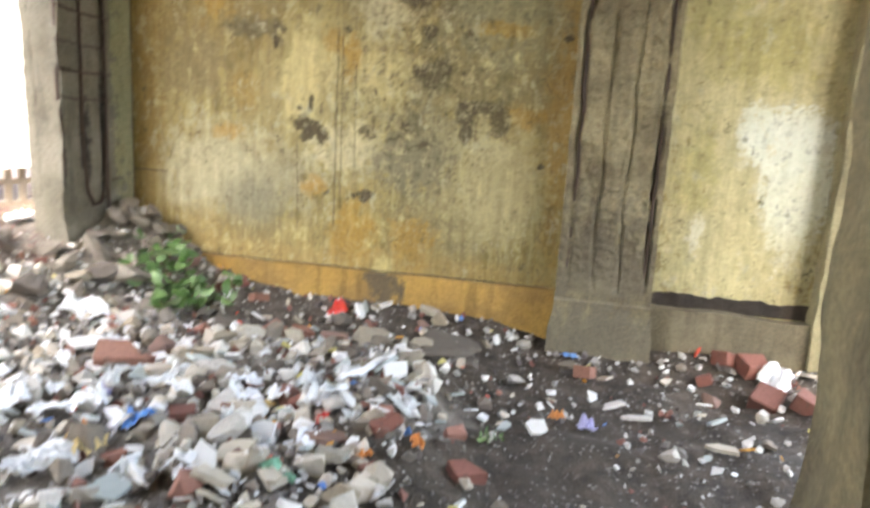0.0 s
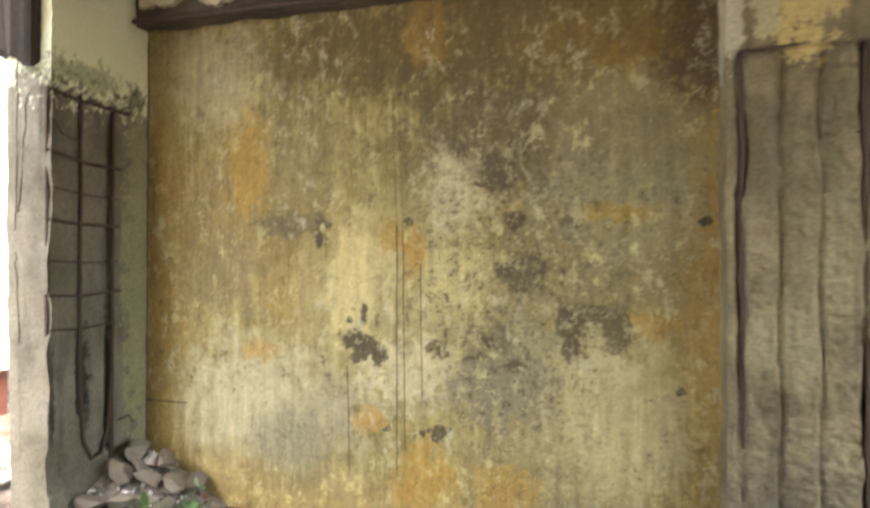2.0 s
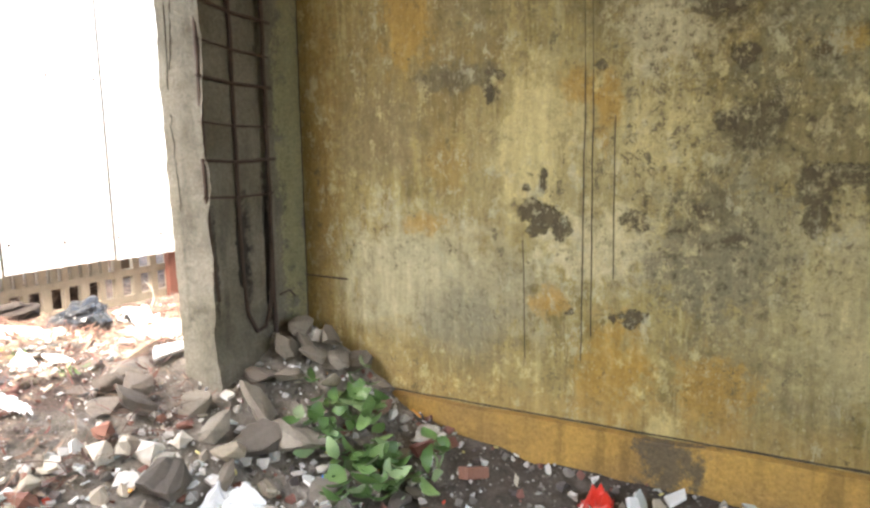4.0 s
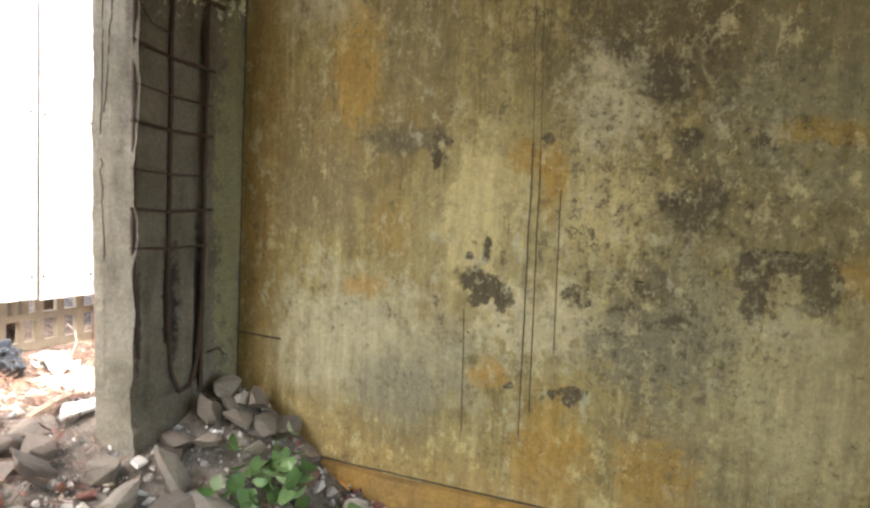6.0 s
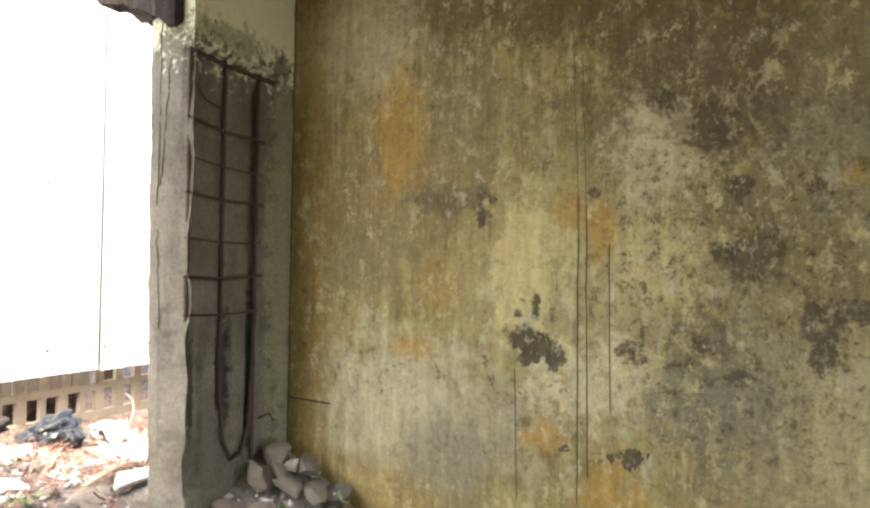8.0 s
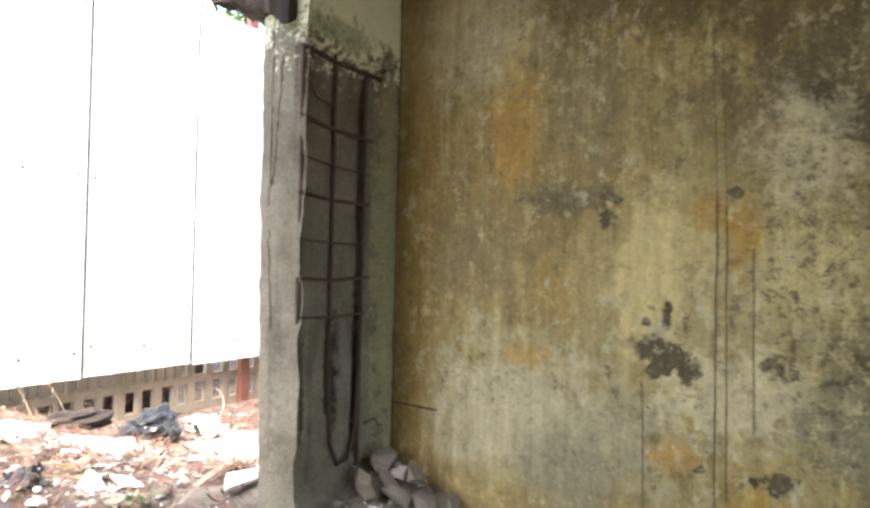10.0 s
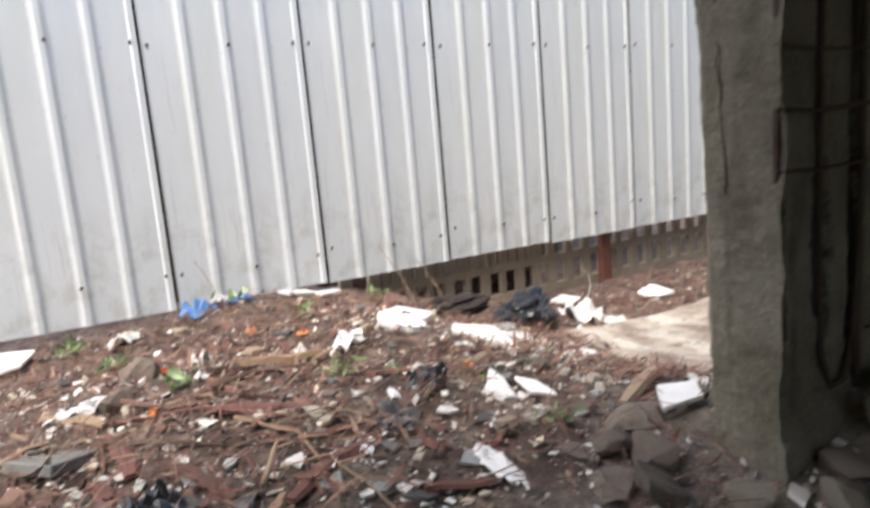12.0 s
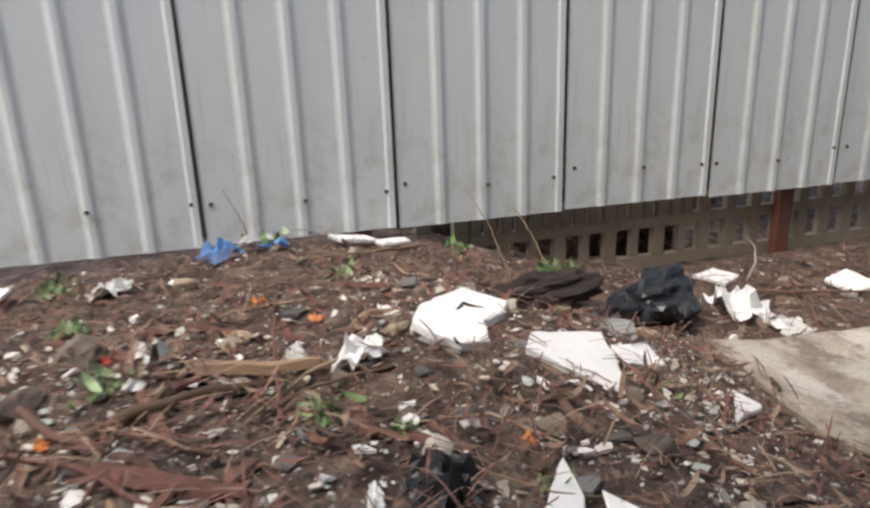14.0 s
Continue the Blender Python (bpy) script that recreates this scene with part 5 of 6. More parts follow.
lath("lath", (2.24, -1.56), (2.38, -1.16), 0.04, 0.02, M_WHITE_SLAB, "pale split lath on the rubble", "lath", 2, 0.05)
lath("plank", (-0.50, -0.78), (-0.74, -0.24), 0.07, 0.02, M_WOOD, "tan broken plank by the column", "plank", 3, 0.03)
lath("driftwood", (-1.82, -1.83), (-1.78, -1.45), 0.06, 0.03, M_WOOD, "tan split length of wood on litter", "wood", 4, 0.03)
for a, b, wide, bow, material, label in (
        ((-0.59, -1.975), (-0.75, -1.68), 0.065, 0.01, M_STRIP, "red-brown split strip of bark"),
        ((-1.05, -2.25), (-0.68, -2.11), 0.055, 0.03, M_DARK_WOOD, "dark curled strip of bark on litter"),
        ((-1.53, -2.41), (-1.05, -2.35), 0.07, 0.02, M_STRIP, "red-brown split strip of bark"),
        ((-1.40, -2.05), (-1.20, -1.69), 0.075, -0.03, M_STRIP, "dark red-brown curved strip of bark"),
        ((-1.75, -1.98), (-1.42, -1.86), 0.045, 0.0, M_STRIP, "red-brown dry bark strip"),
        ((-1.12, -2.46), (-0.80, -2.44), 0.06, 0.03, M_STRIP, "red-brown dry bark strip"),
        ((-0.52, -2.08), (-0.62, -1.98), 0.05, 0.0, M_WOOD, "tan split chip of wood"),
        ((-1.90, -2.62), (-1.72, -2.40), 0.08, 0.02, M_WOOD, "tan split strip of bark"),
        ((-0.84, -2.56), (-0.62, -2.34), 0.05, -0.02, M_STRIP, "red-brown dry bark strip"),
        ((-1.35, -1.40), (-1.20, -1.22), 0.04, 0.01, M_STRIP, "red-brown dry bark strip"),
        ((-2.35, -2.05), (-2.2, -1.72), 0.05, 0.03, M_STRIP, "red-brown dry bark strip"),
        ((-2.5, -1.3), (-2.22, -1.12), 0.045, 0.02, M_STRIP, "red-brown dry bark strip"),
        ((-0.44, -1.62), (-0.36, -1.42), 0.04, 0.01, M_STRIP, "red-brown dry bark strip")):
    lath("bark_strip", a, b, wide, 0.013, material, label, "bark", a[0] * 7, 0.012, bow)
twig([(-1.56, -2.13, 0.02), (-1.62, -1.97, 0.03), (-1.68, -1.78, 0.03), (-1.75, -1.57, 0.02)], 0.022, M_DARK_WOOD, "dark fallen branch on litter", 1)
twig([(-1.86, -2.35, 0.02), (-1.62, -2.18, 0.03), (-1.45, -2.02, 0.02)], 0.016, M_DARK_WOOD, "dark fallen branch on litter", 11)
twig([(-1.52, -1.60, 0.02), (-1.95, -1.58, 0.07), (-2.55, -1.55, 0.03)], 0.008, M_STRIP, "thin bent red-brown twig", 2)
twig([(-1.45, -2.42, 0.02), (-1.18, -2.18, 0.03), (-1.0, -1.98, 0.01)], 0.009, M_DARK_WOOD, "thin fallen twig on litter", 3)
twig([(-1.70, -2.40, 0.02), (-1.36, -2.06, 0.05), (-1.05, -1.78, 0.02)], 0.010, M_STRIP, "long thin red-brown twig on litter", 4)
twig([(-1.23, -1.98, 0.02), (-0.89, -1.85, 0.05), (-0.72, -1.83, 0.01)], 0.008, M_WOOD, "thin pale forked twig", 5)
twig([(-0.70, -2.02, 0.01), (-0.82, -1.95, 0.04), (-0.93, -1.90, 0.03)], 0.009, M_WOOD, "thin pale forked twig", 6)
twig([(-0.56, -2.0, 0.01), (-0.42, -1.92, 0.03), (-0.33, -1.85, 0.01)], 0.011, M_WOOD, "thin pale twig on litter", 14)
twig([(-1.51, -2.75, 0.02), (-1.56, -2.66, 0.04), (-1.61, -2.57, 0.02)], 0.014, M_WOOD, "short tan stick on litter", 15)
twig([(-3.28, -0.72, 0.02), (-3.12, -0.95, 0.04), (-3.0, -1.35, 0.02)], 0.010, M_WOOD, "long pale twig at the fence foot", 7)
twig([(-3.25, -1.62, 0.0), (-3.28, -1.66, 0.16), (-3.32, -1.74, 0.34)], 0.004, M_WOOD, "dry weed stalk at the fence foot", 8, "weed stalks")
twig([(-3.1, -0.24, 0.0), (-3.2, -0.30, 0.22), (-3.28, -0.44, 0.44)], 0.005, M_WOOD, "dry weed stalk at the fence foot", 9, "weed stalks")
twig([(-3.05, 0.0, 0.0), (-3.15, -0.05, 0.18), (-3.25, -0.15, 0.36)], 0.005, M_WOOD, "dry weed stalk at the fence foot", 10, "weed stalks")
twig([(-3.1, 1.42, 0.0), (-3.1, 1.47, 0.12), (-3.12, 1.47, 0.22), (-3.15, 1.41, 0.30)], 0.006, M_PALE_STONE, "bent pale wire standing in litter", 12, "weed stalks")
twig([(-2.9, 1.2, 0.02), (-2.6, 1.6, 0.05), (-2.5, 2.1, 0.02)], 0.009, M_STRIP, "thin fallen twig on litter", 13)
for k in range(60):
    r2 = random.Random(900 + k)
    x, y = near_outside(r2)
    if x is not None and x < -0.4 and not on_board(x, y):
        a = r2.uniform(0, 6.28)
        d = r2.uniform(0.12, 0.3)
        twig([(x, y, 0.01), (x + d * math.cos(a), y + d * math.sin(a), 0.04), (x + 1.8 * d * math.cos(a + 0.3), y + 1.8 * d * math.sin(a + 0.3), 0.01)], r2.uniform(0.003, 0.007), (M_STRIP, M_WOOD, M_DARK_WOOD)[k % 3], "thin dry twig on litter", 40 + k)


def board(outline, thick, label, seed, lift=0.02, tip=0.0, name="board_fragment"):
    """A broken white board: an uneven outline on the ground, given thickness."""
    BOARDS.append(outline)
    rng = random.Random(seed)
    pts = []
    for a, b in zip(outline, outline[1:] + outline[:1]):
        a, b = Vector(a), Vector(b)
        n = max(1, int((b - a).length / 0.05))
        for k in range(n):
            pts.append(a.lerp(b, k / n) + Vector((rng.uniform(-1, 1), rng.uniform(-1, 1))) * 0.005)
    cx, cy = sum(p.x for p in pts) / len(pts), sum(p.y for p in pts) / len(pts)
    h = 0.12
    zx = (ground_height(cx + h, cy) - ground_height(cx - h, cy)) / (2 * h)
    zy = (ground_height(cx, cy + h) - ground_height(cx, cy - h)) / (2 * h)
    z0 = ground_height(cx, cy) + lift
    bm = bmesh.new()
    face = bm.faces.new([bm.verts.new((p.x, p.y, z0 + zx * (p.x - cx) + (zy + tip) * (p.y - cy))) for p in pts])
    if face.normal.z < 0:
        face.normal_flip()
    out = bmesh.ops.extrude_face_region(bm, geom=[face])
    bmesh.ops.translate(bm, verts=[g for g in out["geom"] if isinstance(g, bmesh.types.BMVert)], vec=(0, 0, thick))
    bmesh.ops.recalc_face_normals(bm, faces=bm.faces[:])
    rim = [e for e in bm.edges if len(e.link_faces) == 2 and abs(e.link_faces[0].normal.dot(e.link_faces[1].normal)) < 0.5]
    bmesh.ops.bevel(bm, geom=rim, offset=0.004, segments=1, affect="EDGES")
    return tagged(part(name, bm, M_WHITE_SLAB), label, "board", "broken white boards")


board([(-1.76, -1.15), (-1.91, -1.09), (-2.04, -0.99), (-2.22, -0.82), (-2.12, -0.66), (-1.98, -0.73), (-1.86, -0.86), (-1.67, -0.91), (-1.64, -1.02), (-1.68, -1.10)], 0.035, "large notched piece of white board on litter", 1, 0.0)
board([(-1.81, -0.71), (-1.99, -0.31), (-1.72, -0.40), (-1.43, -0.53), (-1.52, -0.63), (-1.61, -0.72), (-1.66, -0.79)], 0.03, "long broken piece of white board", 2, 0.015)
board([(-1.86, -0.34), (-1.99, -0.09), (-1.77, -0.15), (-1.70, -0.38)], 0.025, "small square piece of white board", 3)
board([(-1.55, -0.03), (-1.45, 0.01), (-1.29, -0.25)], 0.02, "triangular white board shard", 4)
board([(-1.09, -0.95), (-0.95, -0.97), (-0.79, -1.03), (-0.77, -1.10), (-0.89, -1.10)], 0.03, "pointed white board shard", 5, 0.01)
board([(-0.96, -0.92), (-0.88, -0.86), (-0.72, -0.89), (-0.78, -0.97)], 0.015, "thin white board shard", 6)
board([(-3.22, 1.10), (-3.30, 1.32), (-3.16, 1.42), (-3.06, 1.22)], 0.025, "pale board fragment near the fence", 7)
board([(-2.78, 1.7), (-2.86, 1.95), (-2.62, 1.98), (-2.60, 1.74)], 0.025, "pale board fragment near the fence", 8)
board([(-3.13, -3.02), (-3.22, -2.87), (-3.04, -2.68), (-2.89, -2.75), (-2.92, -2.90)], 0.02, "pale board fragment near the fence", 9)
board([(-3.34, -1.22), (-3.38, -1.0), (-3.30, -0.95), (-3.26, -1.16)], 0.025, "pale strip of board at the fence foot", 10)
board([(-3.33, -0.98), (-3.36, -0.78), (-3.28, -0.76), (-3.24, -0.94)], 0.02, "pale strip of board at the fence foot", 11)
board([(-0.36, -0.72), (-0.50, -0.60), (-0.42, -0.48), (-0.32, -0.56)], 0.02, "pale board leaning by the column's foot", 12, 0.03)

crumple("plastic_bag", -1.73, -1.34, 0.24, 0.15, 0.10, M_PAPER, 31, "crumpled white plastic on litter", "bag", 70)
crumple("plastic_sheet", -0.42, -1.38, 0.30, 0.10, 0.06, M_PAPER, 32, "torn strip of white plastic", "plastic", 5)
crumple("plastic_bag", -2.60, 0.92, 0.50, 0.34, 0.20, M_PAPER, 33, "heap of crumpled white plastic", "bag", 60)
crumple("plastic_bag", -2.35, 1.02, 0.34, 0.24, 0.10, M_FILM, 34, "crumpled cloudy plastic on litter", "bag", 20)
crumple("plastic_bag", -2.78, 1.02, 0.30, 0.22, 0.12, M_PAPER, 35, "crumpled white plastic on litter", "bag", 100)
crumple("plastic_bag", -2.10, 0.45, 0.26, 0.16, 0.06, M_PAPER, 36, "crumpled white plastic scrap", "bag", 45)
crumple("cloth", -3.20, -1.77, 0.15, 0.30, 0.10, M_PALE_BLUE, 37, "faded blue cloth at the fence foot", "cloth", 0)
crumple("cloth", -3.18, -1.50, 0.12, 0.28, 0.07, M_BLUE, 38, "blue and white plastic at the fence foot", "cloth", 0)
crumple("paper", -3.22, -1.62, 0.06, 0.26, 0.07, M_PAPER, 39, "white plastic scrap at the fence foot", "paper", 8, 10, 0.05)
crumple("plastic_bag", -2.85, -2.25, 0.2, 0.26, 0.10, M_FILM, 40, "grey crumpled plastic bag", "bag", 0)
crumple("paper", -1.98, -1.98, 0.18, 0.16, 0.09, M_FILM, 41, "pale crumpled plastic on litter", "paper", 0)
crumple("paper", -1.78, -2.0, 0.09, 0.07, 0.04, M_PAPER, 42, "white paper scrap on litter", "paper", 0)
crumple("paper", -1.88, -1.52, 0.15, 0.10, 0.07, M_FILM, 43, "crumpled clear plastic scrap", "paper", 40)
crumple("wrapper", -2.45, -1.62, 0.08, 0.06, 0.04, M_ORANGE, 44, "orange plastic scrap on litter", "wrapper", 40)
crumple("wrapper", -2.15, -1.42, 0.09, 0.06, 0.04, M_ORANGE, 45, "orange plastic scrap on litter", "wrapper", 40)
crumple("wrapper", -2.05, -2.12, 0.06, 0.05, 0.04, M_RED, 46, "red plastic scrap on litter", "wrapper", 40)
crumple("wrapper", -1.62, -2.22, 0.07, 0.05, 0.03, M_ORANGE, 47, "orange plastic scrap on litter", "wrapper", 40)
crumple("wrapper", -1.18, -1.0, 0.07, 0.05, 0.04, M_ORANGE, 48, "orange plastic scrap on litter", "wrapper", 40)
crumple("plastic_bag", -1.04, -1.28, 0.26, 0.2, 0.10, M_BLACK, 49, "black and grey plastic bag", "bag", 40)
crumple("paper", -1.05, -1.42, 0.05, 0.14, 0.03, M_PAPER, 50, "white paper strip on litter", "paper", 80)
crumple("plastic_bag", -0.75, -2.32, 0.26, 0.2, 0.08, M_BLACK, 51, "black plastic scrap on litter", "bag", 10)


def black_bag():
    bm = bmesh.new()
    bmesh.ops.create_icosphere(bm, subdivisions=4, radius=1)
    for v in bm.verts:
        p = v.co.copy()
        crease = abs(fuzz(p.x, p.y, p.z, 1.7)) * 0.55 + abs(fuzz(p.x + 4, p.y, p.z, 4.5)) * 0.18
        r = 0.72 + crease
        v.co = Vector((p.x * r * 0.18, p.y * r * 0.32, p.z * r * 0.16 + 0.06 * max(0, p.z) * ease(p.y, 0.2, 0.8)))
    ob = part("rubbish_bag", bm, M_BLACK)
    ob.matrix_basis = pose(*place(-2.55, 0.34, 0.09), 0, 0, 25)
    tagged(ob, "black plastic rubbish bag on litter", "bag")
    bm = bmesh.new()
    bmesh.ops.create_icosphere(bm, subdivisions=4, radius=1)
    for v in bm.verts:
        p = v.co.copy()
        r = 0.85 + 0.3 * fuzz(p.x, p.y, p.z, 2.2) + 0.12 * fuzz(p.x, p.y, p.z, 7)
        v.co = Vector((p.x * r * 0.16, p.y * r * 0.40, p.z * r * 0.10))
    ob = part("rotted_mat", bm, M_PEAT)
    ob.matrix_basis = pose(*place(-2.42, -0.36, 0.04), 0, 0, 14)
    tagged(ob, "dark rotted mat of fibre on litter", "mat")


black_bag()


def slate(x, y, size, seed, turn, label="grey slate fragment on litter", material=None, name="slate", group="slate fragments"):
    vs, fs = chip_shape(seed)
    bm = bmesh.new()
    bv = [bm.verts.new((v[0], v[1], v[2] * 1.1)) for v in vs]
    for f in fs:
        bm.faces.new([bv[i] for i in f])
    bmesh.ops.bevel(bm, geom=bm.edges[:], offset=0.012, segments=1, affect="EDGES", clamp_overlap=True)
    for v in bm.verts:
        if v.co.length > 0.62:
            v.co *= 0.62 / v.co.length
    ob = part(name, bm, material or M_SLATE)
    r = random.Random(seed)
    ob.matrix_basis = pose(*place(x, y, 0.012), r.uniform(-14, 14), r.uniform(-14, 14), turn) @ Matrix.Diagonal((size, size, size, 1))
    tagged(ob, label, name.split("_")[0], group)


for k, (x, y, size) in enumerate(((-0.705, -1.60, 0.10), (-0.52, -1.72, 0.085), (-0.944, -1.767, 0.07), (-0.63, -2.11, 0.11), (-2.2, -0.1, 0.24), (-0.72, -1.2, 0.08), (-1.72, -1.1, 0.07), (-1.42, -2.0, 0.07), (-0.98, -2.06, 0.07))):
    slate(x, y, size, 60 + k, 40 * k)
for k, (x, y, size) in enumerate(((-1.36, -2.58, 0.30), (-1.05, -2.62, 0.26), (-0.74, -2.24, 0.14), (-0.86, -2.40, 0.15), (-0.55, -2.30, 0.13))):
    slate(x, y, size, 90 + k, 70 * k, "dark slate slab lying in litter", M_DARK_SLATE)
for k, (x, y, size) in enumerate(((-2.12, -2.24, 0.22), (-1.86, -2.34, 0.16), (-0.95, -0.42, 0.12), (-2.25, -0.98, 0.10), (-1.4, -1.25, 0.08))):
    stone(x, y, size, 700 + k, "dark stone half buried in litter", "stones in the litter", lift=0.1, material=M_DARK_STONE)
for k, (x, y, size) in enumerate(((-0.45, -0.80, 0.24), (-0.36, -0.95, 0.20), (-0.24, -1.08, 0.22), (-0.55, -0.92, 0.14), (-0.40, -1.10, 0.13))):
    stone(x, y, size, 720 + k, "dark earthy clod beside the column", "clods", lift=0.0, material=M_DARK_STONE)
for k, (x, y, size) in enumerate(((-0.345, -1.08, 0.09), (-0.86, -0.60, 0.10), (-1.78, -2.30, 0.09))):
    stone(x, y, size, 740 + k, "pale tan stone in litter", "pale stones", lift=0.1, material=M_PALE_STONE)
tile_rng = random.Random(77)
for k in range(46):
    x, y = tile_rng.uniform(-2.2, -0.35), tile_rng.uniform(-2.5, -0.9)
    if not on_board(x, y):
        slate(x, y, tile_rng.uniform(0.04, 0.10), 120 + k, 37 * k, "white broken tile piece in litter" if k % 3 else "pale tan tile piece in litter", M_WHITE_SLAB if k % 3 else M_PALE_STONE, "tile_fragment", "tile fragments")
for k in range(40):
    x, y = tile_rng.uniform(-2.4, -0.3), tile_rng.uniform(-2.6, -0.6)
    if not on_board(x, y):
        slate(x, y, tile_rng.uniform(0.05, 0.13), 220 + k, 53 * k, "dark slate shard lying in litter" if k % 4 else "grey slate fragment on litter", M_DARK_SLATE if k % 4 else M_SLATE)
for k in range(34):
    x, y, a = tile_rng.uniform(-2.3, -0.4), tile_rng.uniform(-2.6, -1.0), tile_rng.uniform(0, 6.28)
    d = tile_rng.uniform(0.10, 0.24)
    if not on_board(x, y):
        lath("bark_strip", (x, y), (x + d * math.cos(a), y + d * math.sin(a)), tile_rng.uniform(0.025, 0.05), 0.010, (M_STRIP, M_DARK_WOOD, M_STRIP, M_WOOD)[k % 4], ("red-brown dry bark strip", "dark curled strip of bark on litter", "red-brown dry bark strip", "tan split chip of wood")[k % 4], "bark", k, 0.012, tile_rng.uniform(-0.03, 0.03))
crumple("plastic_sheet", -0.85, -1.50, 0.24, 0.16, 0.10, M_DARK_FILM, 61, "dark grey crumpled plastic on litter", "plastic", 30)
crumple("plastic_sheet", -1.87, -2.50, 0.12, 0.30, 0.05, M_PAPER, 63, "torn strip of white plastic", "plastic", 15)

# worn floor screed outside the column
verts, faces = rough_box(-2.05, -0.75, 0.24, 1.8, -0.25, 0.0, 0.05, lambda p: Vector((p.x + 0.12 * fuzz(p.x, p.y, 0, 2), p.y + 0.12 * fuzz(p.x, p.y, 5, 2), p.z + (ground_height(p.x, p.y) * 0.3 + 0.055 + 0.012 * fuzz(p.x, p.y, 2, 5) if p.z > -0.1 else -0.1))))
tagged(part("screed_patch", mesh_of("screed_patch", verts, faces, M_FLOOR_PATCH)), "pale worn concrete patch in the soil", "concrete", kind="structure")


# ---- plants ----
def leafy_plant():
    plant = tagged(new("shrub"), "small green broad-leaved shrub among rubble stones", "plant")
    plant.location = place(0.60, -0.30)
    rng = random.Random(5)
    meshes = []
    for long, wide, curl in ((1.0, 0.62, 0.28), (1.0, 0.52, 0.45), (1.0, 0.70, 0.15)):
        v, f = leaf_shape(long, wide, curl)
        meshes.append(mesh_of("leaf", v, f, M_LEAF, True))
    base = Vector(plant.location)
    centres = []
    for x, y, spread, count, high in ((0.62, -0.36, 0.13, 40, 0.18), (0.76, -0.52, 0.13, 34, 0.13), (0.96, -0.52, 0.11, 22, 0.11), (0.50, -0.54, 0.09, 10, 0.10), (1.02, -0.32, 0.06, 6, 0.12), (0.78, -0.76, 0.08, 8, 0.07)):
        root = Vector(place(x, y, -0.02))
        for s in range(3):
            tip = root + Vector((rng.uniform(-1, 1) * spread, rng.uniform(-1, 1) * spread, high * rng.uniform(0.6, 1.0)))
            v, f = tube([root - base, (root + tip) / 2 - base + Vector((0.01, 0.01, 0.02)), tip - base], 0.0035, 5)
            part("stem", mesh_of("stem", v, f, M_LEAF), None, plant)
        for _ in range(count):
            px, py = x + rng.gauss(0, spread * 0.7), y + rng.gauss(0, spread * 0.7)
            py = min(py, -0.04)
            z = ground_height(px, py) + 0.03 + high * rng.random() ** 0.8
            ob = part("leaf", meshes[rng.randrange(3)], None, plant)
            size = rng.uniform(0.075, 0.135)
            ob.matrix_basis = Matrix.Translation(Vector((px, py, z)) - base) @ pose(0, 0, 0, rng.gauss(20, 28), rng.gauss(0, 28), rng.uniform(0, 360)) @ Matrix.Diagonal((size, size, size, 1))


leafy_plant()


M_FOLIAGE = simple_material("far_foliage", [(0.06, 0.11, 0.03), (0.09, 0.15, 0.045), (0.12, 0.19, 0.06), (0.05, 0.09, 0.03)], 0.6, 20, rand="island")


def far_tree(x, y, height, seed):
    rng = random.Random(seed)
    tree = tagged(new("tree"), "green leafy tree standing beyond the white fence", "tree")
    tree.location = (x, y, ground_height(x, y))
    trunk = [(0.10 * math.sin(k), 0.08 * math.cos(k * 1.3), height * k / 8 - 0.1) for k in range(9)]
    v, f = tube(trunk, [0.16 - 0.014 * k for k in range(9)], 10)
    part("trunk", mesh_of("trunk", v, f, M_DARK_WOOD, True), None, tree)
    verts, faces = [], []
    lv, lf = leaf_shape(1.0, 0.5, 0.3)
    for k in range(11):
        a, low = k * 2.4, 0.5 + 0.045 * k
        start = Vector(trunk[min(8, int(8 * low))])
        tip = start + Vector((math.cos(a) * rng.uniform(0.9, 1.5), math.sin(a) * rng.uniform(0.9, 1.5), rng.uniform(0.2, 0.8)))
        v, f = tube([start, start.lerp(tip, 0.5) + Vector((0, 0, 0.12)), tip], [0.05, 0.035, 0.012], 7)
        part("limb", mesh_of("limb", v, f, M_DARK_WOOD, True), None, tree)
        for _ in range(260):
            c = start.lerp(tip, rng.uniform(0.45, 1.1)) + Vector((rng.gauss(0, 0.3), rng.gauss(0, 0.3), rng.gauss(0, 0.22)))
            m = pose(*c, rng.gauss(0, 40), rng.gauss(0, 40), rng.uniform(0, 360)) @ Matrix.Diagonal((0.14, 0.14, 0.14, 1))
            base = len(verts)
            verts += [m @ Vector(p) for p in lv]
            faces += [[i + base for i in g] for g in lf]
    part("crown", mesh_of("crown", verts, faces, M_FOLIAGE, True), None, tree)


far_tree(-6.6, 4.7, 5.8, 3)
far_tree(-5.2, 2.6, 1.5, 4)

WEED_LEAF = mesh_of("leaf", *leaf_shape(1.0, 0.34, 0.4), M_LEAF, True)


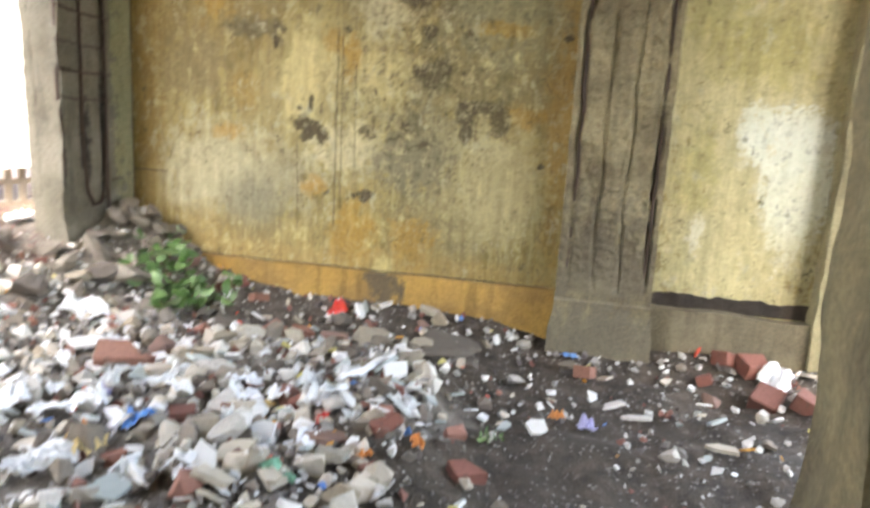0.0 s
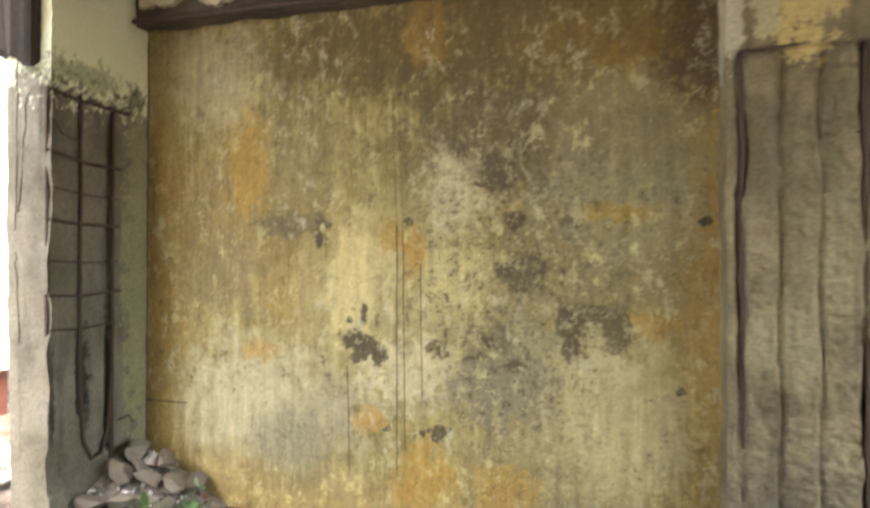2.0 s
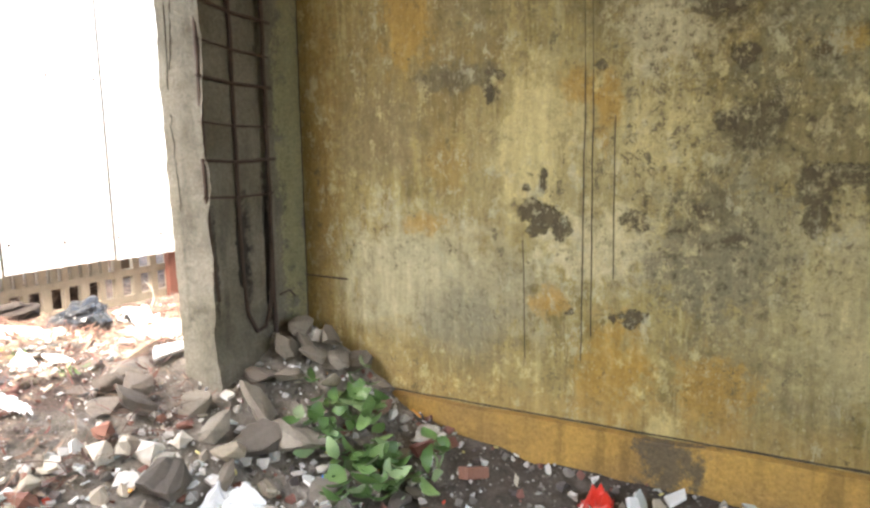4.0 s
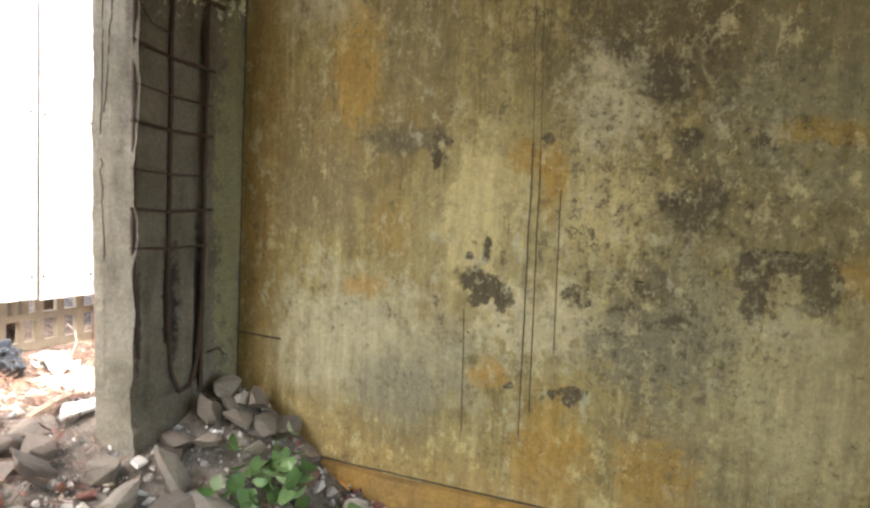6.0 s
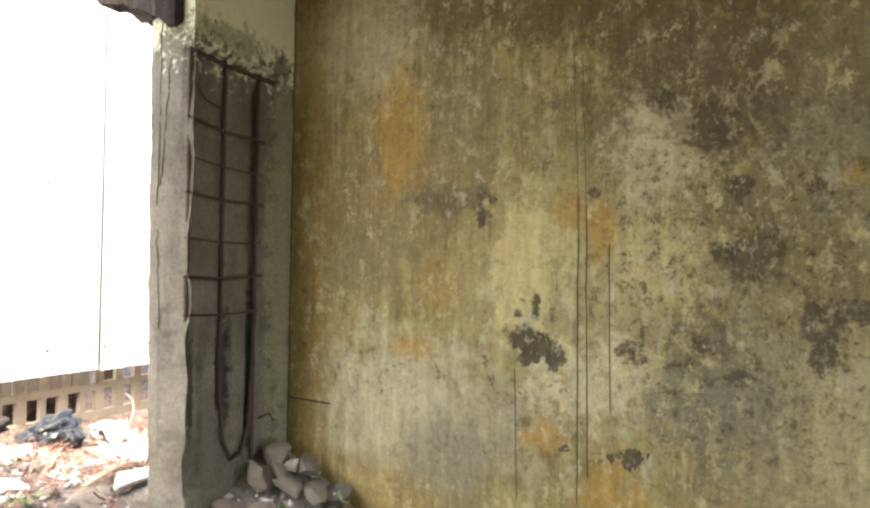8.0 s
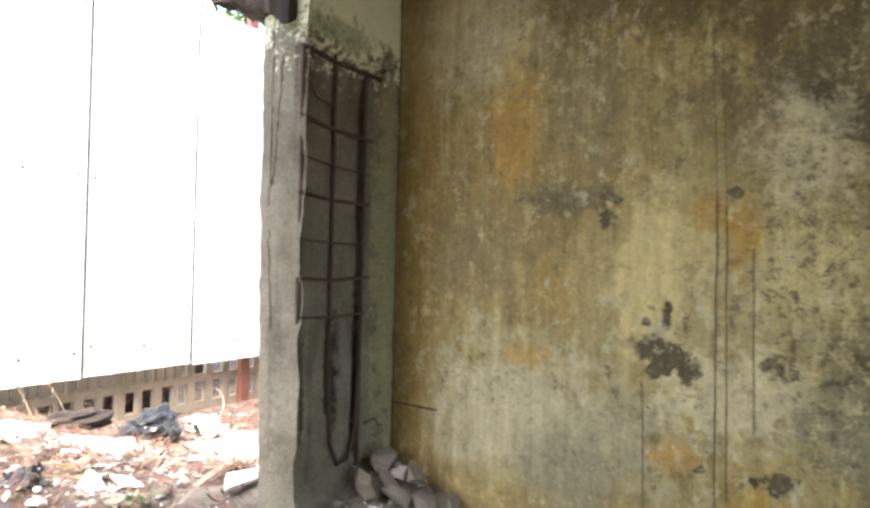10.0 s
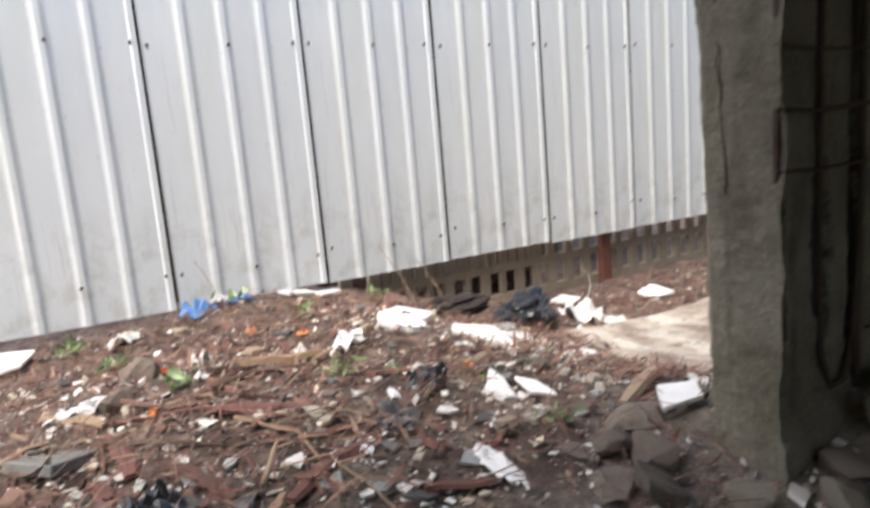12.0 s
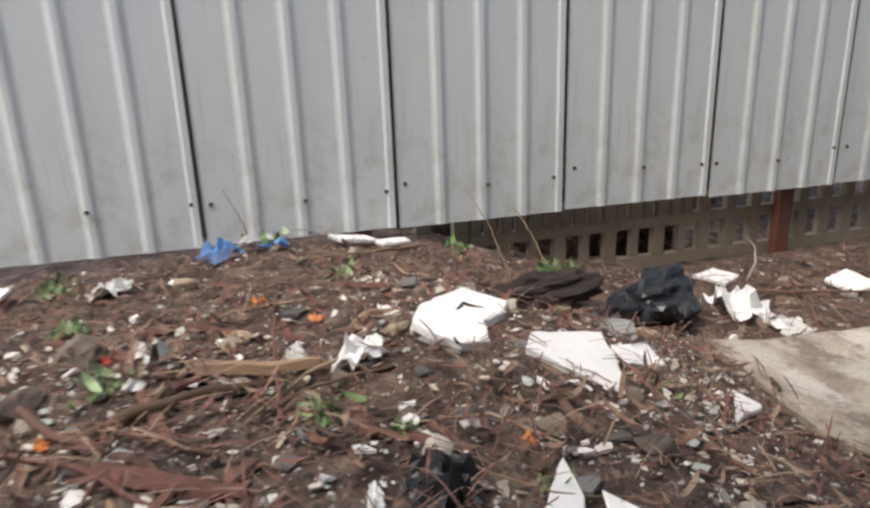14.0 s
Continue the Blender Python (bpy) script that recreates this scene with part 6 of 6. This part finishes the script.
def weed(x, y, size, seed):
    rng = random.Random(seed)
    thing = tagged(new("weed"), "small green weed growing in litter", "weed", "weeds")
    thing.location = place(x, y)
    for k in range(4):
        a = rng.uniform(0, 6.28)
        v, f = tube([(0, 0, -0.01), (0.15 * size * math.cos(a), 0.15 * size * math.sin(a), 0.4 * size), (0.4 * size * math.cos(a), 0.4 * size * math.sin(a), 0.7 * size)], 0.002, 5)
        part("stem", mesh_of("stem", v, f, M_LEAF), None, thing)
    for _ in range(15):
        k = size * rng.uniform(0.4, 0.8)
        ob = part("leaf", WEED_LEAF, None, thing)
        ob.matrix_basis = pose(rng.gauss(0, size * 0.4), rng.gauss(0, size * 0.4), rng.uniform(0.1, 0.6) * size, rng.gauss(0, 30), rng.gauss(-25, 25), rng.uniform(0, 360)) @ Matrix.Diagonal((k, k, k, 1))


for k, (x, y, size) in enumerate(((-1.80, -2.12, 0.12), (-1.44, -1.50, 0.11), (-3.05, -2.5, 0.14), (-2.42, -2.30, 0.12), (-2.66, -1.24, 0.11), (-3.05, -0.02, 0.15), (-3.15, 0.15, 0.13), (-1.3, -1.3, 0.07), (-3.25, -1.55, 0.13), (-3.28, -0.5, 0.12), (-0.55, -1.05, 0.07), (-1.0, -1.0, 0.06), (2.95, -1.62, 0.07), (-1.55, -0.35, 0.06))):
    weed(x, y, size, 80 + k)


# ---- strewn small stuff ----
ROCKS = [rock(200 + k, 11, 0.7) for k in range(6)]
CHIPS = [chip_shape(300 + k) for k in range(8)]
LEAVES = [leaf_shape(1.0, w, c) for w, c in ((0.22, 0.3), (0.35, 0.5), (0.14, 0.2), (0.28, -0.3))]
NEEDLE = [([(-0.5, -0.018, 0), (-0.5, 0.018, 0), (0, 0.02, 0.05), (0, -0.02, 0.05), (0.5, 0.01, 0), (0.5, -0.01, 0)], [(0, 3, 2, 1), (3, 5, 4, 2)])]
scatter("rubble", ROCKS, 2400, pale_area, (0.04, 0.15), M_PALE_RUBBLE, 21, "pale grey broken rubble covering the floor", "rubble")
scatter("rubble", ROCKS, 6500, inside_area, (0.018, 0.075), M_CHIPS, 1, "small mixed rubble covering the floor", "rubble")
scatter("rubble", CHIPS, 900, inside_area, (0.03, 0.14), M_WHITE_CHIPS, 2, "pale broken plaster and tile chips", "rubble", 0.2, 0.35)
scatter("litter", CHIPS, 480, inside_area, (0.025, 0.09), M_SCRAPS, 3, "bright scraps of packaging in the rubble", "litter", 0.1, 0.6)
scatter("gravel", ROCKS, 1500, outside_area, (0.010, 0.04), M_CHIPS, 4, "small stones in the soil", "gravel")
scatter("gravel", ROCKS, 1500, near_outside, (0.01, 0.03), M_CHIPS, 14, "small stones in the soil", "gravel")
scatter("chips", CHIPS, 800, outside_area, (0.015, 0.07), M_WHITE_CHIPS, 5, "white and grey tile chips in the soil", "chips", 0.2, 0.3)
scatter("chips", CHIPS, 2100, near_outside, (0.008, 0.065), M_WHITE_CHIPS, 15, "white and grey tile chips in the soil", "chips", 0.2, 0.3)
scatter("leaf_litter", LEAVES, 6500, outside_area, (0.025, 0.10), M_LITTER, 6, "brown dead leaves covering the soil", "leaves", -0.1, 0.3)
scatter("needle_litter", NEEDLE, 15000, outside_area, (0.05, 0.19), M_LITTER, 7, "dry brown needles and stalks on the soil", "needles", -0.15, 0.2)
scatter("dead_leaves", [LEAVES[2], LEAVES[0]], 620, near_outside, (0.06, 0.16), M_LITTER, 31, "long dry reddish leaves and bark shreds", "leaves", -0.05, 0.35)
# broken plaster, strewn thicker to stand in for light from the open side
scatter("plaster_chips", CHIPS, 1100, pale_area, (0.05, 0.17), M_WHITE_CHIPS, 32, "pale broken plaster strewn over the rubble", "rubble", 0.1, 0.45)
